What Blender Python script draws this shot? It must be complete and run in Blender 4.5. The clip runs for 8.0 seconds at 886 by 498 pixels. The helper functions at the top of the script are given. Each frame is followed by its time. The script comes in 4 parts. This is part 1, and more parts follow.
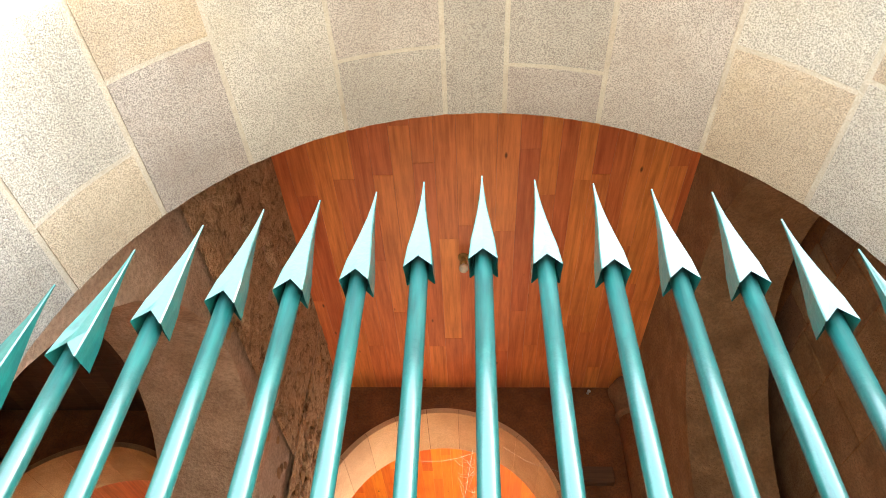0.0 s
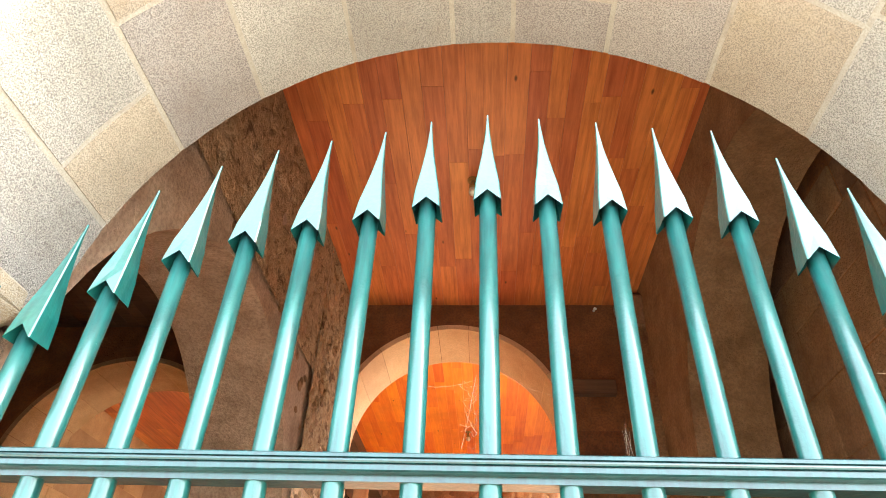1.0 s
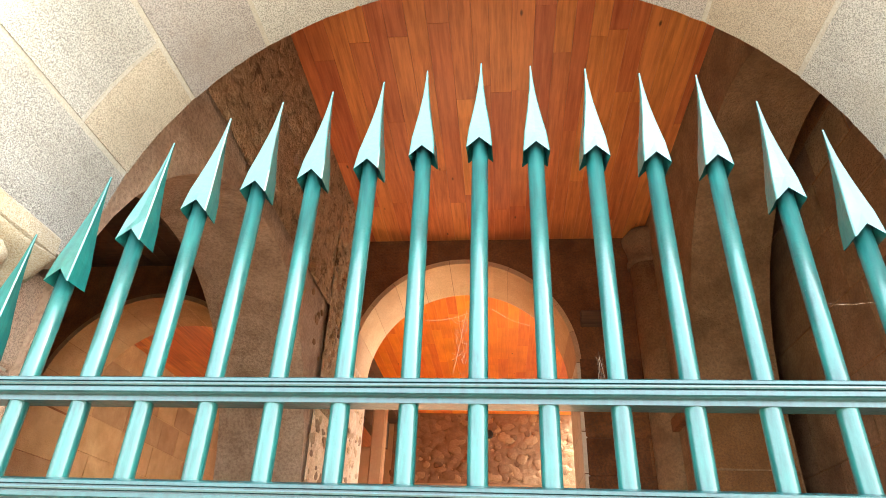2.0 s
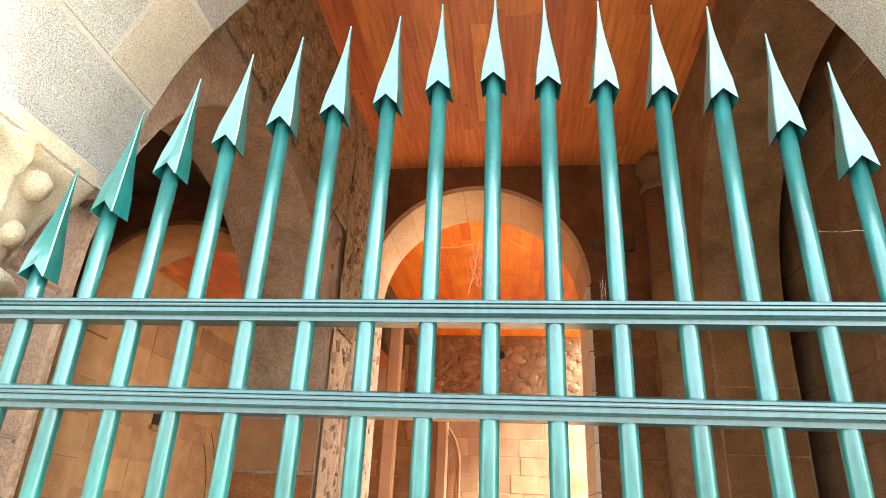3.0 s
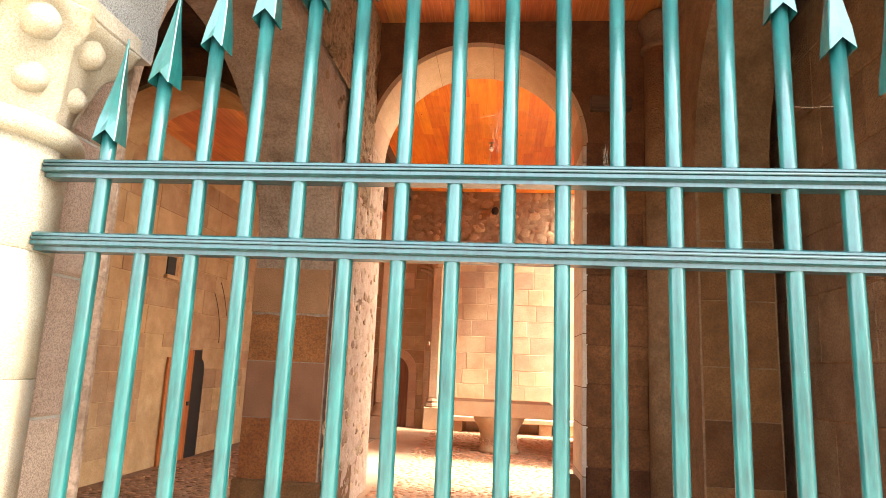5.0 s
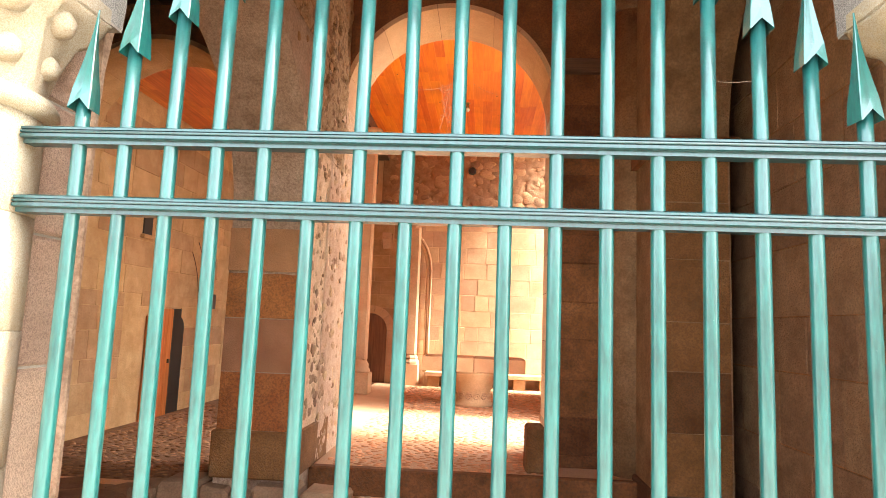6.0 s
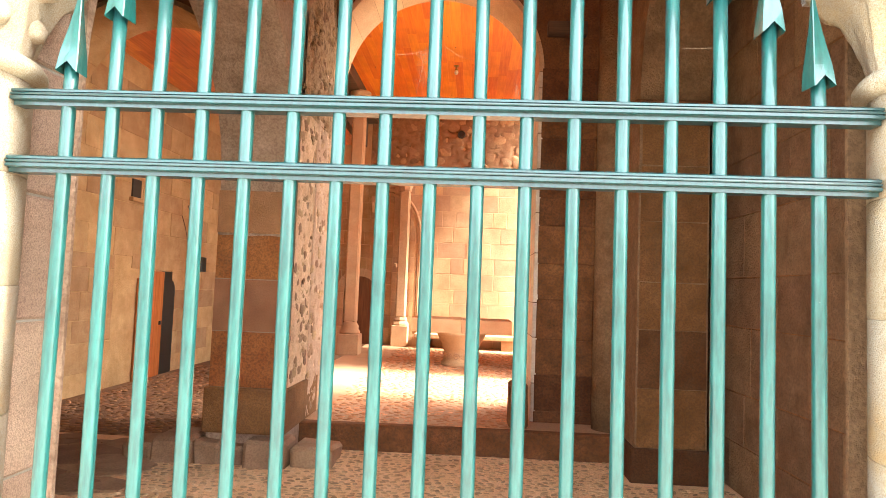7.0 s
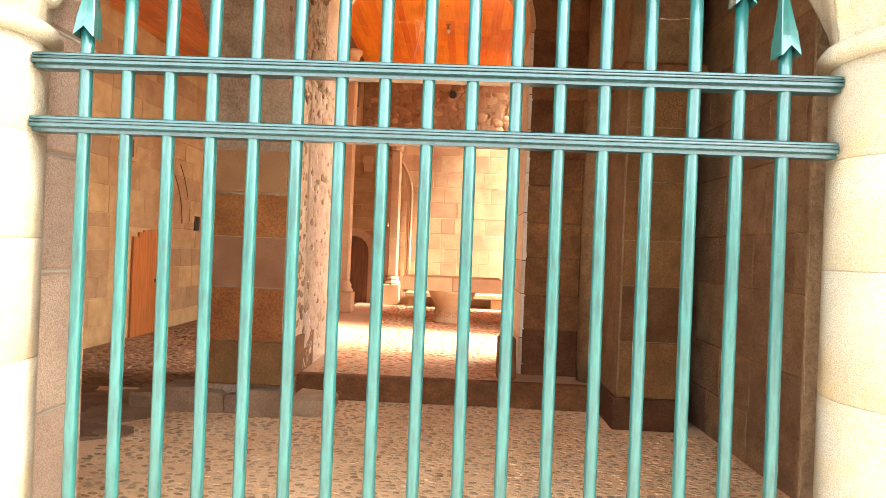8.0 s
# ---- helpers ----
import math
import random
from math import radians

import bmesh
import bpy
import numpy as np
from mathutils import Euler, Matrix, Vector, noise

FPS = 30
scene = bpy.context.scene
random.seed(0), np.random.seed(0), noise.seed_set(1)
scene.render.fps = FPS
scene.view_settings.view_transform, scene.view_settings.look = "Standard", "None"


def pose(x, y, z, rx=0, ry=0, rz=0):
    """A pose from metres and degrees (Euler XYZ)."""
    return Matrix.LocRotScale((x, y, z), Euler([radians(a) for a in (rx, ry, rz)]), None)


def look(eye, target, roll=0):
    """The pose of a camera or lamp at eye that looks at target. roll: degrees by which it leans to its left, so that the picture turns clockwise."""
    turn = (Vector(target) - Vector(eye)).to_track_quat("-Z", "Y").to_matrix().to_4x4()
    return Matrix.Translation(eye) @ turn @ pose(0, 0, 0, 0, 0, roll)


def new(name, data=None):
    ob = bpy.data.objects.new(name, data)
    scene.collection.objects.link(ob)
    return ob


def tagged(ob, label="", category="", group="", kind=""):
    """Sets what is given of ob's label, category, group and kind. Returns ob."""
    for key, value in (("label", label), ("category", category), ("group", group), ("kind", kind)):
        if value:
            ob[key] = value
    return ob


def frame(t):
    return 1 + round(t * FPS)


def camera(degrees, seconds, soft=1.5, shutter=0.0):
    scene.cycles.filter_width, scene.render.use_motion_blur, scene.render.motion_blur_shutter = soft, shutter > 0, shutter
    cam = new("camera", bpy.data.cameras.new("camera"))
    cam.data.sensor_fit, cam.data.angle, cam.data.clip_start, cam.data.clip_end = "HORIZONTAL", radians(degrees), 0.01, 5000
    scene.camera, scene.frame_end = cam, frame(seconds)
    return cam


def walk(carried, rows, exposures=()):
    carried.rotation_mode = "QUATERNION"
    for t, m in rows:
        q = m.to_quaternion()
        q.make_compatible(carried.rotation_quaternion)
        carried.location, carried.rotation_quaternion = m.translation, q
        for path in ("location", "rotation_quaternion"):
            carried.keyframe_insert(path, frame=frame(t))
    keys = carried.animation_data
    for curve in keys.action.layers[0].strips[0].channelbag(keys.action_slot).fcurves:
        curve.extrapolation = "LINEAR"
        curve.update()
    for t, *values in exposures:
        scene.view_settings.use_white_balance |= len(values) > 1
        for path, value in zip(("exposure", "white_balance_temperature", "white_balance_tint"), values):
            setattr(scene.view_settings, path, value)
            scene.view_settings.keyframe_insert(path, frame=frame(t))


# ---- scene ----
cam = camera(70.2, 8.0, soft=0.5)
PATH = [
    (0, (-0.029, -1.206, 1.896), (-0.120, 0.229, 3.286), 2.03),
    (0.5, (-0.042, -1.271, 1.883), (-0.154, 0.243, 3.184), 2.29),
    (1, (-0.011, -1.324, 1.878), (-0.140, 0.281, 3.063), 2.39),
    (1.5, (0.046, -1.393, 1.855), (-0.107, 0.273, 2.951), 2.26),
    (3, (0.061, -1.563, 1.782), (-0.164, 0.258, 2.578), 2.59),
    (3.5, (0.014, -1.653, 1.764), (-0.217, 0.214, 2.442), 2.62),
    (4, (-0.029, -1.727, 1.739), (-0.263, 0.174, 2.317), 2.54),
    (4.5, (-0.030, -1.776, 1.721), (-0.252, 0.158, 2.182), 2.53),
    (6, (0.099, -2.028, 1.688), (-0.032, -0.046, 1.927), 2.23),
    (6.5, (0.139, -2.086, 1.669), (0.026, -0.099, 1.862), 2.15),
    (7, (0.161, -2.143, 1.656), (0.061, -0.149, 1.784), 2.18),
    (7.5, (0.158, -2.231, 1.642), (0.070, -0.234, 1.709), 2.35),
    (8, (0.153, -2.340, 1.625), (0.088, -0.341, 1.630), 2.32),
]
walk(cam, [(t, look(eye, target, roll)) for t, eye, target, roll in PATH], [(0.0, 2.44, 5950, 0), (1.5, 2.42, 6050, -1), (3.5, 2.25, 6000, -3), (4.5, 2.23, 6050, 0), (6.0, 2.34, 6350, 4), (7.5, 2.44, 6400, 3), (8.0, 2.38, 6400, 1)])

# ---- sky and sun ----
FROM_SUN = Vector((-0.8, 0.14, -1.0)).normalized()
world = bpy.data.worlds.new("world")
scene.world = world
world.use_nodes = True
wn = world.node_tree.nodes
sky = wn.new("ShaderNodeTexSky")
sky.sky_type = "NISHITA"
sky.sun_disc = False
sky.sun_elevation = math.asin(-FROM_SUN.z)
sky.sun_rotation = math.atan2(-FROM_SUN.x, -FROM_SUN.y)
sky.dust_density, sky.ozone_density, sky.air_density = 4.0, 0.4, 1.0
wn["Background"].inputs["Strength"].default_value = 0.2
haze = wn.new("ShaderNodeMix")
haze.data_type, haze.blend_type = "RGBA", "ADD"
haze.inputs[0].default_value = 1.0
haze.inputs[7].default_value = (5.3, 5.25, 5.1, 1)  # bright thin cloud over the whole sky
world.node_tree.links.new(sky.outputs[0], haze.inputs[6])
world.node_tree.links.new(haze.outputs[2], wn["Background"].inputs["Color"])
sun = new("sun", bpy.data.lights.new("sun", "SUN"))
sun.data.energy, sun.data.angle, sun.data.color = 4.2, radians(11), (1.0, 0.95, 0.86)
sun.matrix_world = look((0, 0, 0), FROM_SUN)


# ---- materials ----
def nodes_of(name):
    m = bpy.data.materials.new(name)
    m.use_nodes = True
    nt = m.node_tree
    return m, nt, nt.nodes["Principled BSDF"]


def add(nt, kind, **values):
    n = nt.nodes.new(kind)
    for key, value in values.items():
        if key in n.inputs:
            n.inputs[key].default_value = value
    return n


def ramp(nt, fac, stops):
    r = nt.nodes.new("ShaderNodeValToRGB")
    el = r.color_ramp.elements
    while len(el) < len(stops):
        el.new(0.5)
    for e, (p, c) in zip(el, stops):
        e.position, e.color = p, (*c, 1)
    nt.links.new(fac, r.inputs[0])
    return r.outputs[0]


def blend(nt, how, fac, a, b):
    m = nt.nodes.new("ShaderNodeMix")
    m.data_type, m.blend_type = "RGBA", how
    for socket, value in ((m.inputs[0], fac), (m.inputs[6], a), (m.inputs[7], b)):
        if isinstance(value, (int, float)):
            socket.default_value = value
        elif isinstance(value, tuple):
            socket.default_value = (*value, 1)
        else:
            nt.links.new(value, socket)
    return m.outputs[2]


def tone(nt, colour, random_out, low, high, hue=0.0):
    h = nt.nodes.new("ShaderNodeHueSaturation")
    mr = add(nt, "ShaderNodeMapRange", **{"To Min": low, "To Max": high})
    nt.links.new(random_out, mr.inputs[0])
    nt.links.new(mr.outputs[0], h.inputs["Value"])
    if hue:
        mh = add(nt, "ShaderNodeMapRange", **{"To Min": 0.5 - hue, "To Max": 0.5 + hue})
        nt.links.new(random_out, mh.inputs[0])
        nt.links.new(mh.outputs[0], h.inputs["Hue"])
    nt.links.new(colour, h.inputs["Color"])
    return h.outputs[0]


def noise_of(nt, coord, scale, detail=4.0, rough=0.6):
    n = add(nt, "ShaderNodeTexNoise", Scale=scale, Detail=detail, Roughness=rough)
    nt.links.new(coord, n.inputs["Vector"])
    return n.outputs["Fac"]


def bump(nt, bsdf, height, strength, distance):
    b = add(nt, "ShaderNodeBump", Strength=strength, Distance=distance)
    nt.links.new(height, b.inputs["Height"])
    nt.links.new(b.outputs[0], bsdf.inputs["Normal"])


def stone(name, dark, light, speck, grain=150.0, patch=3.0, low=0.8, high=1.15, relief=0.004, speck_amount=0.5, stain_or_shade=(0.2, 0.12, 0.07), stain_or_shade_amount=0.35, hue=0.006, spread=(0.52, 0.75)):
    """Stone or mortar: broad patches, grains of another tone, stains or painted pit shade, pitted relief."""
    m, nt, bsdf = nodes_of(name)
    co = nt.nodes.new("ShaderNodeTexCoord").outputs["Object"]
    broad = noise_of(nt, co, patch, 5)
    c = ramp(nt, broad, [(0.3, dark), (0.7, light)])
    g = noise_of(nt, co, grain, 2, 0.7)
    fac = ramp(nt, g, [(0.42, (0, 0, 0)), (0.62, (1, 1, 1))])
    sc = nt.nodes.new("ShaderNodeMath")
    sc.operation = "MULTIPLY"
    sc.inputs[1].default_value = speck_amount
    nt.links.new(fac, sc.inputs[0])
    c = blend(nt, "MIX", sc.outputs[0], c, speck)
    s = ramp(nt, noise_of(nt, co, patch * 0.6, 6, 0.7), [(spread[0], (0, 0, 0)), (spread[1], (stain_or_shade_amount,) * 3)])
    c = blend(nt, "MIX", s, c, stain_or_shade)
    info = nt.nodes.new("ShaderNodeObjectInfo")
    c = tone(nt, c, info.outputs["Random"], low, high, hue)
    nt.links.new(c, bsdf.inputs["Base Color"])
    bsdf.inputs["Roughness"].default_value = 0.9
    bsdf.inputs["Specular IOR Level"].default_value = 0.25
    mixed = nt.nodes.new("ShaderNodeMath")
    mixed.operation = "MULTIPLY_ADD"
    nt.links.new(noise_of(nt, co, grain * 0.35, 4), mixed.inputs[0])
    mixed.inputs[1].default_value = 0.8
    nt.links.new(g, mixed.inputs[2])
    bump(nt, bsdf, mixed.outputs[0], 0.9, relief)
    return m


def wood(name, dark, light, along="y", rough=0.45, knots=True, low=0.72, high=1.3):
    m, nt, bsdf = nodes_of(name)
    co = nt.nodes.new("ShaderNodeTexCoord").outputs["Object"]
    geo = nt.nodes.new("ShaderNodeNewGeometry")
    mp = nt.nodes.new("ShaderNodeMapping")
    mp.inputs["Scale"].default_value = {"y": (26, 1.6, 26), "z": (26, 26, 1.6), "x": (1.6, 26, 26)}[along]
    shift = nt.nodes.new("ShaderNodeVectorMath")
    shift.operation = "SCALE"
    shift.inputs["Scale"].default_value = 9.0
    comb = nt.nodes.new("ShaderNodeCombineXYZ")
    for n in range(3):
        nt.links.new(geo.outputs["Random Per Island"], comb.inputs[n])
    nt.links.new(comb.outputs[0], shift.inputs[0])
    sumv = nt.nodes.new("ShaderNodeVectorMath")
    nt.links.new(co, sumv.inputs[0])
    nt.links.new(shift.outputs[0], sumv.inputs[1])
    nt.links.new(sumv.outputs[0], mp.inputs[0])
    grain = noise_of(nt, mp.outputs[0], 1.0, 6, 0.65)
    c = ramp(nt, grain, [(0.32, dark), (0.62, light)])
    c = tone(nt, c, geo.outputs["Random Per Island"], low, high, 0.01)
    blotch = ramp(nt, noise_of(nt, co, 1.3, 4), [(0.45, (0, 0, 0)), (0.8, (0.45, 0.45, 0.45))])
    c = blend(nt, "MIX", blotch, c, tuple(v * 0.55 for v in dark))
    if knots:
        k = add(nt, "ShaderNodeTexVoronoi", Scale=2.6)
        mk = nt.nodes.new("ShaderNodeMapping")
        mk.inputs["Scale"].default_value = {"y": (2.0, 0.8, 1), "z": (2.0, 2.0, 0.8), "x": (0.8, 2.0, 1)}[along]
        nt.links.new(sumv.outputs[0], mk.inputs[0])
        nt.links.new(mk.outputs[0], k.inputs["Vector"])
        kf = ramp(nt, k.outputs["Distance"], [(0.03, (0.85, 0.85, 0.85)), (0.075, (0, 0, 0))])
        c = blend(nt, "MIX", kf, c, (0.05, 0.018, 0.008))
    nt.links.new(c, bsdf.inputs["Base Color"])
    bsdf.inputs["Roughness"].default_value = rough
    bump(nt, bsdf, grain, 0.25, 0.003)
    return m


def paint(name, dark, light, rough=0.38, coat=0.9, gloss=1.5):
    """Old brushed enamel on iron: streaks along the bar, chips, uneven gloss."""
    m, nt, bsdf = nodes_of(name)
    co = nt.nodes.new("ShaderNodeTexCoord").outputs["Object"]
    mp = nt.nodes.new("ShaderNodeMapping")
    mp.inputs["Scale"].default_value = (60, 60, 9)
    nt.links.new(co, mp.inputs[0])
    streak = noise_of(nt, mp.outputs[0], 1.0, 5)
    broad = noise_of(nt, co, 6.0, 4)
    mixv = nt.nodes.new("ShaderNodeMath")
    nt.links.new(streak, mixv.inputs[0])
    mixv.operation = "MULTIPLY_ADD"
    mixv.inputs[1].default_value = 0.75
    half_broad = nt.nodes.new("ShaderNodeMath")
    half_broad.operation = "MULTIPLY"
    half_broad.inputs[1].default_value = 0.3
    nt.links.new(broad, half_broad.inputs[0])
    nt.links.new(half_broad.outputs[0], mixv.inputs[2])
    c = ramp(nt, mixv.outputs[0], [(0.36, dark), (0.68, light)])
    chips = ramp(nt, noise_of(nt, co, 55.0, 3, 0.7), [(0.77, (0, 0, 0)), (0.8, (0.6, 0.6, 0.6))])
    c = blend(nt, "MIX", chips, c, (0.42, 0.5, 0.46))
    dirt = ramp(nt, noise_of(nt, co, 18.0, 5, 0.7), [(0.6, (0, 0, 0)), (0.85, (0.4, 0.4, 0.4))])
    c = blend(nt, "MIX", dirt, c, (0.012, 0.06, 0.06))
    nt.links.new(c, bsdf.inputs["Base Color"])
    rr = add(nt, "ShaderNodeMapRange", **{"To Min": rough - 0.1, "To Max": rough + 0.2})
    nt.links.new(broad, rr.inputs[0])
    nt.links.new(rr.outputs[0], bsdf.inputs["Roughness"])
    bsdf.inputs["Coat Weight"].default_value, bsdf.inputs["Coat Roughness"].default_value = coat, 0.17
    bsdf.inputs["Coat IOR"].default_value = gloss
    bump(nt, bsdf, noise_of(nt, co, 38.0, 3, 0.55), 0.3, 0.006)
    return m


def plain(name, colour, rough=0.6, metal=0.0):
    m, nt, bsdf = nodes_of(name)
    co = nt.nodes.new("ShaderNodeTexCoord").outputs["Object"]
    c = ramp(nt, noise_of(nt, co, 30.0, 4), [(0.3, tuple(v * 0.75 for v in colour)), (0.7, tuple(min(1, v * 1.2) for v in colour))])
    nt.links.new(c, bsdf.inputs["Base Color"])
    bsdf.inputs["Roughness"].default_value, bsdf.inputs["Metallic"].default_value = rough, metal
    return m


GRANITE = stone("granite", (0.365, 0.335, 0.295), (0.475, 0.44, 0.395), (0.13, 0.115, 0.105), grain=185, patch=2.6, low=0.85, high=1.12, relief=0.008, speck_amount=0.75, stain_or_shade=(0.4, 0.33, 0.24), stain_or_shade_amount=0.4)
WARM_GRANITE = stone("warm_granite", (0.38, 0.305, 0.23), (0.48, 0.4, 0.315), (0.16, 0.13, 0.1), grain=185, patch=2.6, low=0.9, high=1.1, relief=0.008, speck_amount=0.7, stain_or_shade=(0.42, 0.32, 0.18), stain_or_shade_amount=0.5)
ROSE_GRANITE = stone("rose_granite", (0.34, 0.295, 0.265), (0.44, 0.395, 0.36), (0.13, 0.11, 0.1), grain=185, patch=2.6, low=0.9, high=1.1, relief=0.008, speck_amount=0.75, stain_or_shade=(0.3, 0.22, 0.17), stain_or_shade_amount=0.5)
PALE_GRANITE = stone("pale_granite", (0.36, 0.305, 0.225), (0.47, 0.415, 0.325), (0.28, 0.19, 0.095), grain=190, patch=3.0, low=0.95, high=1.08, relief=0.006, speck_amount=0.65, stain_or_shade=(0.5, 0.31, 0.1), stain_or_shade_amount=0.7)
PINK_GRANITE = stone("pink_granite", (0.53, 0.355, 0.25), (0.69, 0.49, 0.365), (0.16, 0.1, 0.08), grain=210, patch=2.5, low=0.8, high=1.12, relief=0.006, speck_amount=0.62)
JOINT = stone("lime_joint", (0.4, 0.355, 0.295), (0.49, 0.44, 0.37), (0.29, 0.25, 0.195), grain=130, patch=5.0, relief=0.005, speck_amount=0.45)
SANDSTONE = stone("sandstone", (0.38, 0.215, 0.095), (0.55, 0.345, 0.18), (0.28, 0.165, 0.09), grain=70, patch=3.4, low=0.8, high=1.14, relief=0.008, speck_amount=0.45, stain_or_shade=(0.28, 0.145, 0.065), stain_or_shade_amount=0.55)
ASHLAR = stone("brown_ashlar", (0.44, 0.29, 0.19), (0.62, 0.44, 0.31), (0.26, 0.165, 0.11), grain=45, patch=4.5, relief=0.012, speck_amount=0.5, stain_or_shade=(0.18, 0.1, 0.06), stain_or_shade_amount=0.75)
BROWN_STONE = stone("brown_stone", (0.17, 0.062, 0.022), (0.36, 0.145, 0.058), (0.1, 0.055, 0.035), grain=45, patch=4.0, low=0.5, high=1.2, relief=0.01, speck_amount=0.5, stain_or_shade=(0.05, 0.022, 0.011), stain_or_shade_amount=0.6)
LIGHT_SANDSTONE = stone("light_sandstone", (0.54, 0.31, 0.165), (0.7, 0.45, 0.265), (0.4, 0.25, 0.14), grain=60, patch=2.2, low=0.88, high=1.1, relief=0.006, speck_amount=0.4, stain_or_shade=(0.42, 0.2, 0.09), stain_or_shade_amount=0.5)
# Darkened granite: the shade on the right pier is put into its colour.
SHADED_GRANITE = stone("shaded_granite", (0.16, 0.105, 0.075), (0.25, 0.17, 0.125), (0.08, 0.05, 0.035), grain=140, patch=2.5, relief=0.008, speck_amount=0.7)
# Near-white stone for the right jamb, with its bright light in the colour.
LIT_SANDSTONE = stone("lit_sandstone", (0.72, 0.6, 0.47), (0.84, 0.74, 0.62), (0.6, 0.45, 0.32), grain=40, patch=6.0, relief=0.01, speck_amount=0.3)
BEDDED = stone("bedded_rubble", (0.54, 0.32, 0.175), (0.74, 0.49, 0.3), (0.36, 0.2, 0.11), grain=50, patch=5.0, low=0.62, high=1.12, relief=0.01, speck_amount=0.45, hue=0.012)
FLAG = stone("dark_flagstone", (0.27, 0.155, 0.09), (0.44, 0.265, 0.16), (0.1, 0.07, 0.05), grain=60, patch=3.0, low=0.75, high=1.2, relief=0.004, speck_amount=0.3)
TAUPE = stone("taupe_stone", (0.21, 0.112, 0.058), (0.34, 0.198, 0.108), (0.14, 0.08, 0.048), grain=45, patch=4.0, relief=0.012, speck_amount=0.45, stain_or_shade=(0.1, 0.055, 0.03), stain_or_shade_amount=0.7)
# The strong dark blotches paint the shade inside the mortar's pits.
MORTAR = stone("mortar", (0.33, 0.2, 0.105), (0.56, 0.37, 0.22), (0.3, 0.17, 0.09), grain=40, patch=18.0, relief=0.02, speck_amount=0.6, stain_or_shade=(0.1, 0.05, 0.025), stain_or_shade_amount=0.9, spread=(0.5, 0.66))
RUBBLE = stone("rubble_stone", (0.34, 0.18, 0.085), (0.52, 0.3, 0.155), (0.2, 0.11, 0.07), grain=60, patch=6.0, low=0.6, high=1.3, relief=0.008, speck_amount=0.5)
OCHRE = stone("ochre_stone", (0.38, 0.125, 0.036), (0.58, 0.225, 0.07), (0.12, 0.06, 0.032), grain=60, patch=3.6, low=0.82, high=1.12, relief=0.01, speck_amount=0.5)
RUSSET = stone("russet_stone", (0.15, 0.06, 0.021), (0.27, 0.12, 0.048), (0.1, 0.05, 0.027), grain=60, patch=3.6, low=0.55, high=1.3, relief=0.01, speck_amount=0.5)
# Lime mortar brightened so that its colour holds the light from the gallery.
LIT_LIME = stone("lit_lime_mortar", (0.72, 0.47, 0.29), (0.86, 0.63, 0.43), (0.45, 0.25, 0.15), grain=55, patch=8.0, relief=0.014, speck_amount=0.45, stain_or_shade=(0.4, 0.2, 0.11), stain_or_shade_amount=0.5)
GRITTY = stone("gritty_granite", (0.44, 0.19, 0.083), (0.62, 0.3, 0.145), (0.1, 0.055, 0.035), grain=150, patch=3.0, low=0.9, high=1.1, relief=0.006, speck_amount=0.6)
EARTH = stone("earth_mortar", (0.62, 0.36, 0.19), (0.74, 0.47, 0.28), (0.36, 0.2, 0.11), grain=60, patch=1.6, relief=0.008, speck_amount=0.4)
PALE_EARTH = stone("pale_earth_mortar", (0.74, 0.44, 0.24), (0.86, 0.56, 0.34), (0.44, 0.25, 0.14), grain=60, patch=1.6, relief=0.008, speck_amount=0.4, stain_or_shade=(0.3, 0.17, 0.09), stain_or_shade_amount=0.5)
SOIL = stone("dark_soil", (0.2, 0.11, 0.062), (0.36, 0.2, 0.108), (0.12, 0.065, 0.04), grain=60, patch=3.0, relief=0.012, speck_amount=0.5)
PAVING = stone("paving", (0.37, 0.325, 0.265), (0.46, 0.41, 0.34), (0.22, 0.185, 0.145), grain=40, patch=0.6, relief=0.006)
TEAL = paint("teal_enamel", (0.004, 0.047, 0.045), (0.012, 0.108, 0.096), 0.4, 0.8)
HEAD_TEAL = paint("smooth_teal_enamel", (0.007, 0.066, 0.062), (0.014, 0.13, 0.115), 0.3, 1.0, 1.56)
# Same teal as the bars, darkened to carry the dimmer look of the rails.
SHADED_TEAL = paint("shaded_teal_enamel", (0.002, 0.023, 0.026), (0.006, 0.054, 0.055), 0.34, 0.8)
CEILING_WOOD = wood("ceiling_wood", (0.46, 0.115, 0.036), (0.74, 0.24, 0.078), "y", 0.33, True, 0.82, 1.15)
ORANGE_WOOD = wood("orange_wood", (0.78, 0.17, 0.012), (0.92, 0.26, 0.02), "y", 0.5, True, 0.88, 1.1)
DOOR_WOOD = wood("door_wood", (0.3, 0.08, 0.018), (0.46, 0.145, 0.036), "z", 0.5, False)
OLD_DOOR = wood("old_door_wood", (0.13, 0.045, 0.018), (0.24, 0.09, 0.035), "z", 0.6, False)
DARK_WOOD = wood("dark_wood", (0.06, 0.03, 0.016), (0.13, 0.065, 0.035), "x", 0.7, False)
WEB = plain("cobweb_thread", (0.4, 0.3, 0.2), 0.9)
WHITE_METAL = plain("white_enamel", (0.7, 0.7, 0.68), 0.4)
# Black for lens and latch, and for plates that imitate shade in holes.
BLACK_OR_SHADE = plain("black_or_shade", (0.02, 0.02, 0.02), 0.4)


# ---- building helpers ----
def mesh_from(bm, name, material, smooth=False):
    me = bpy.data.meshes.new(name)
    bmesh.ops.recalc_face_normals(bm, faces=bm.faces)
    for f in bm.faces:
        f.smooth = smooth
    bm.to_mesh(me)
    bm.free()
    me.materials.append(material)
    return me


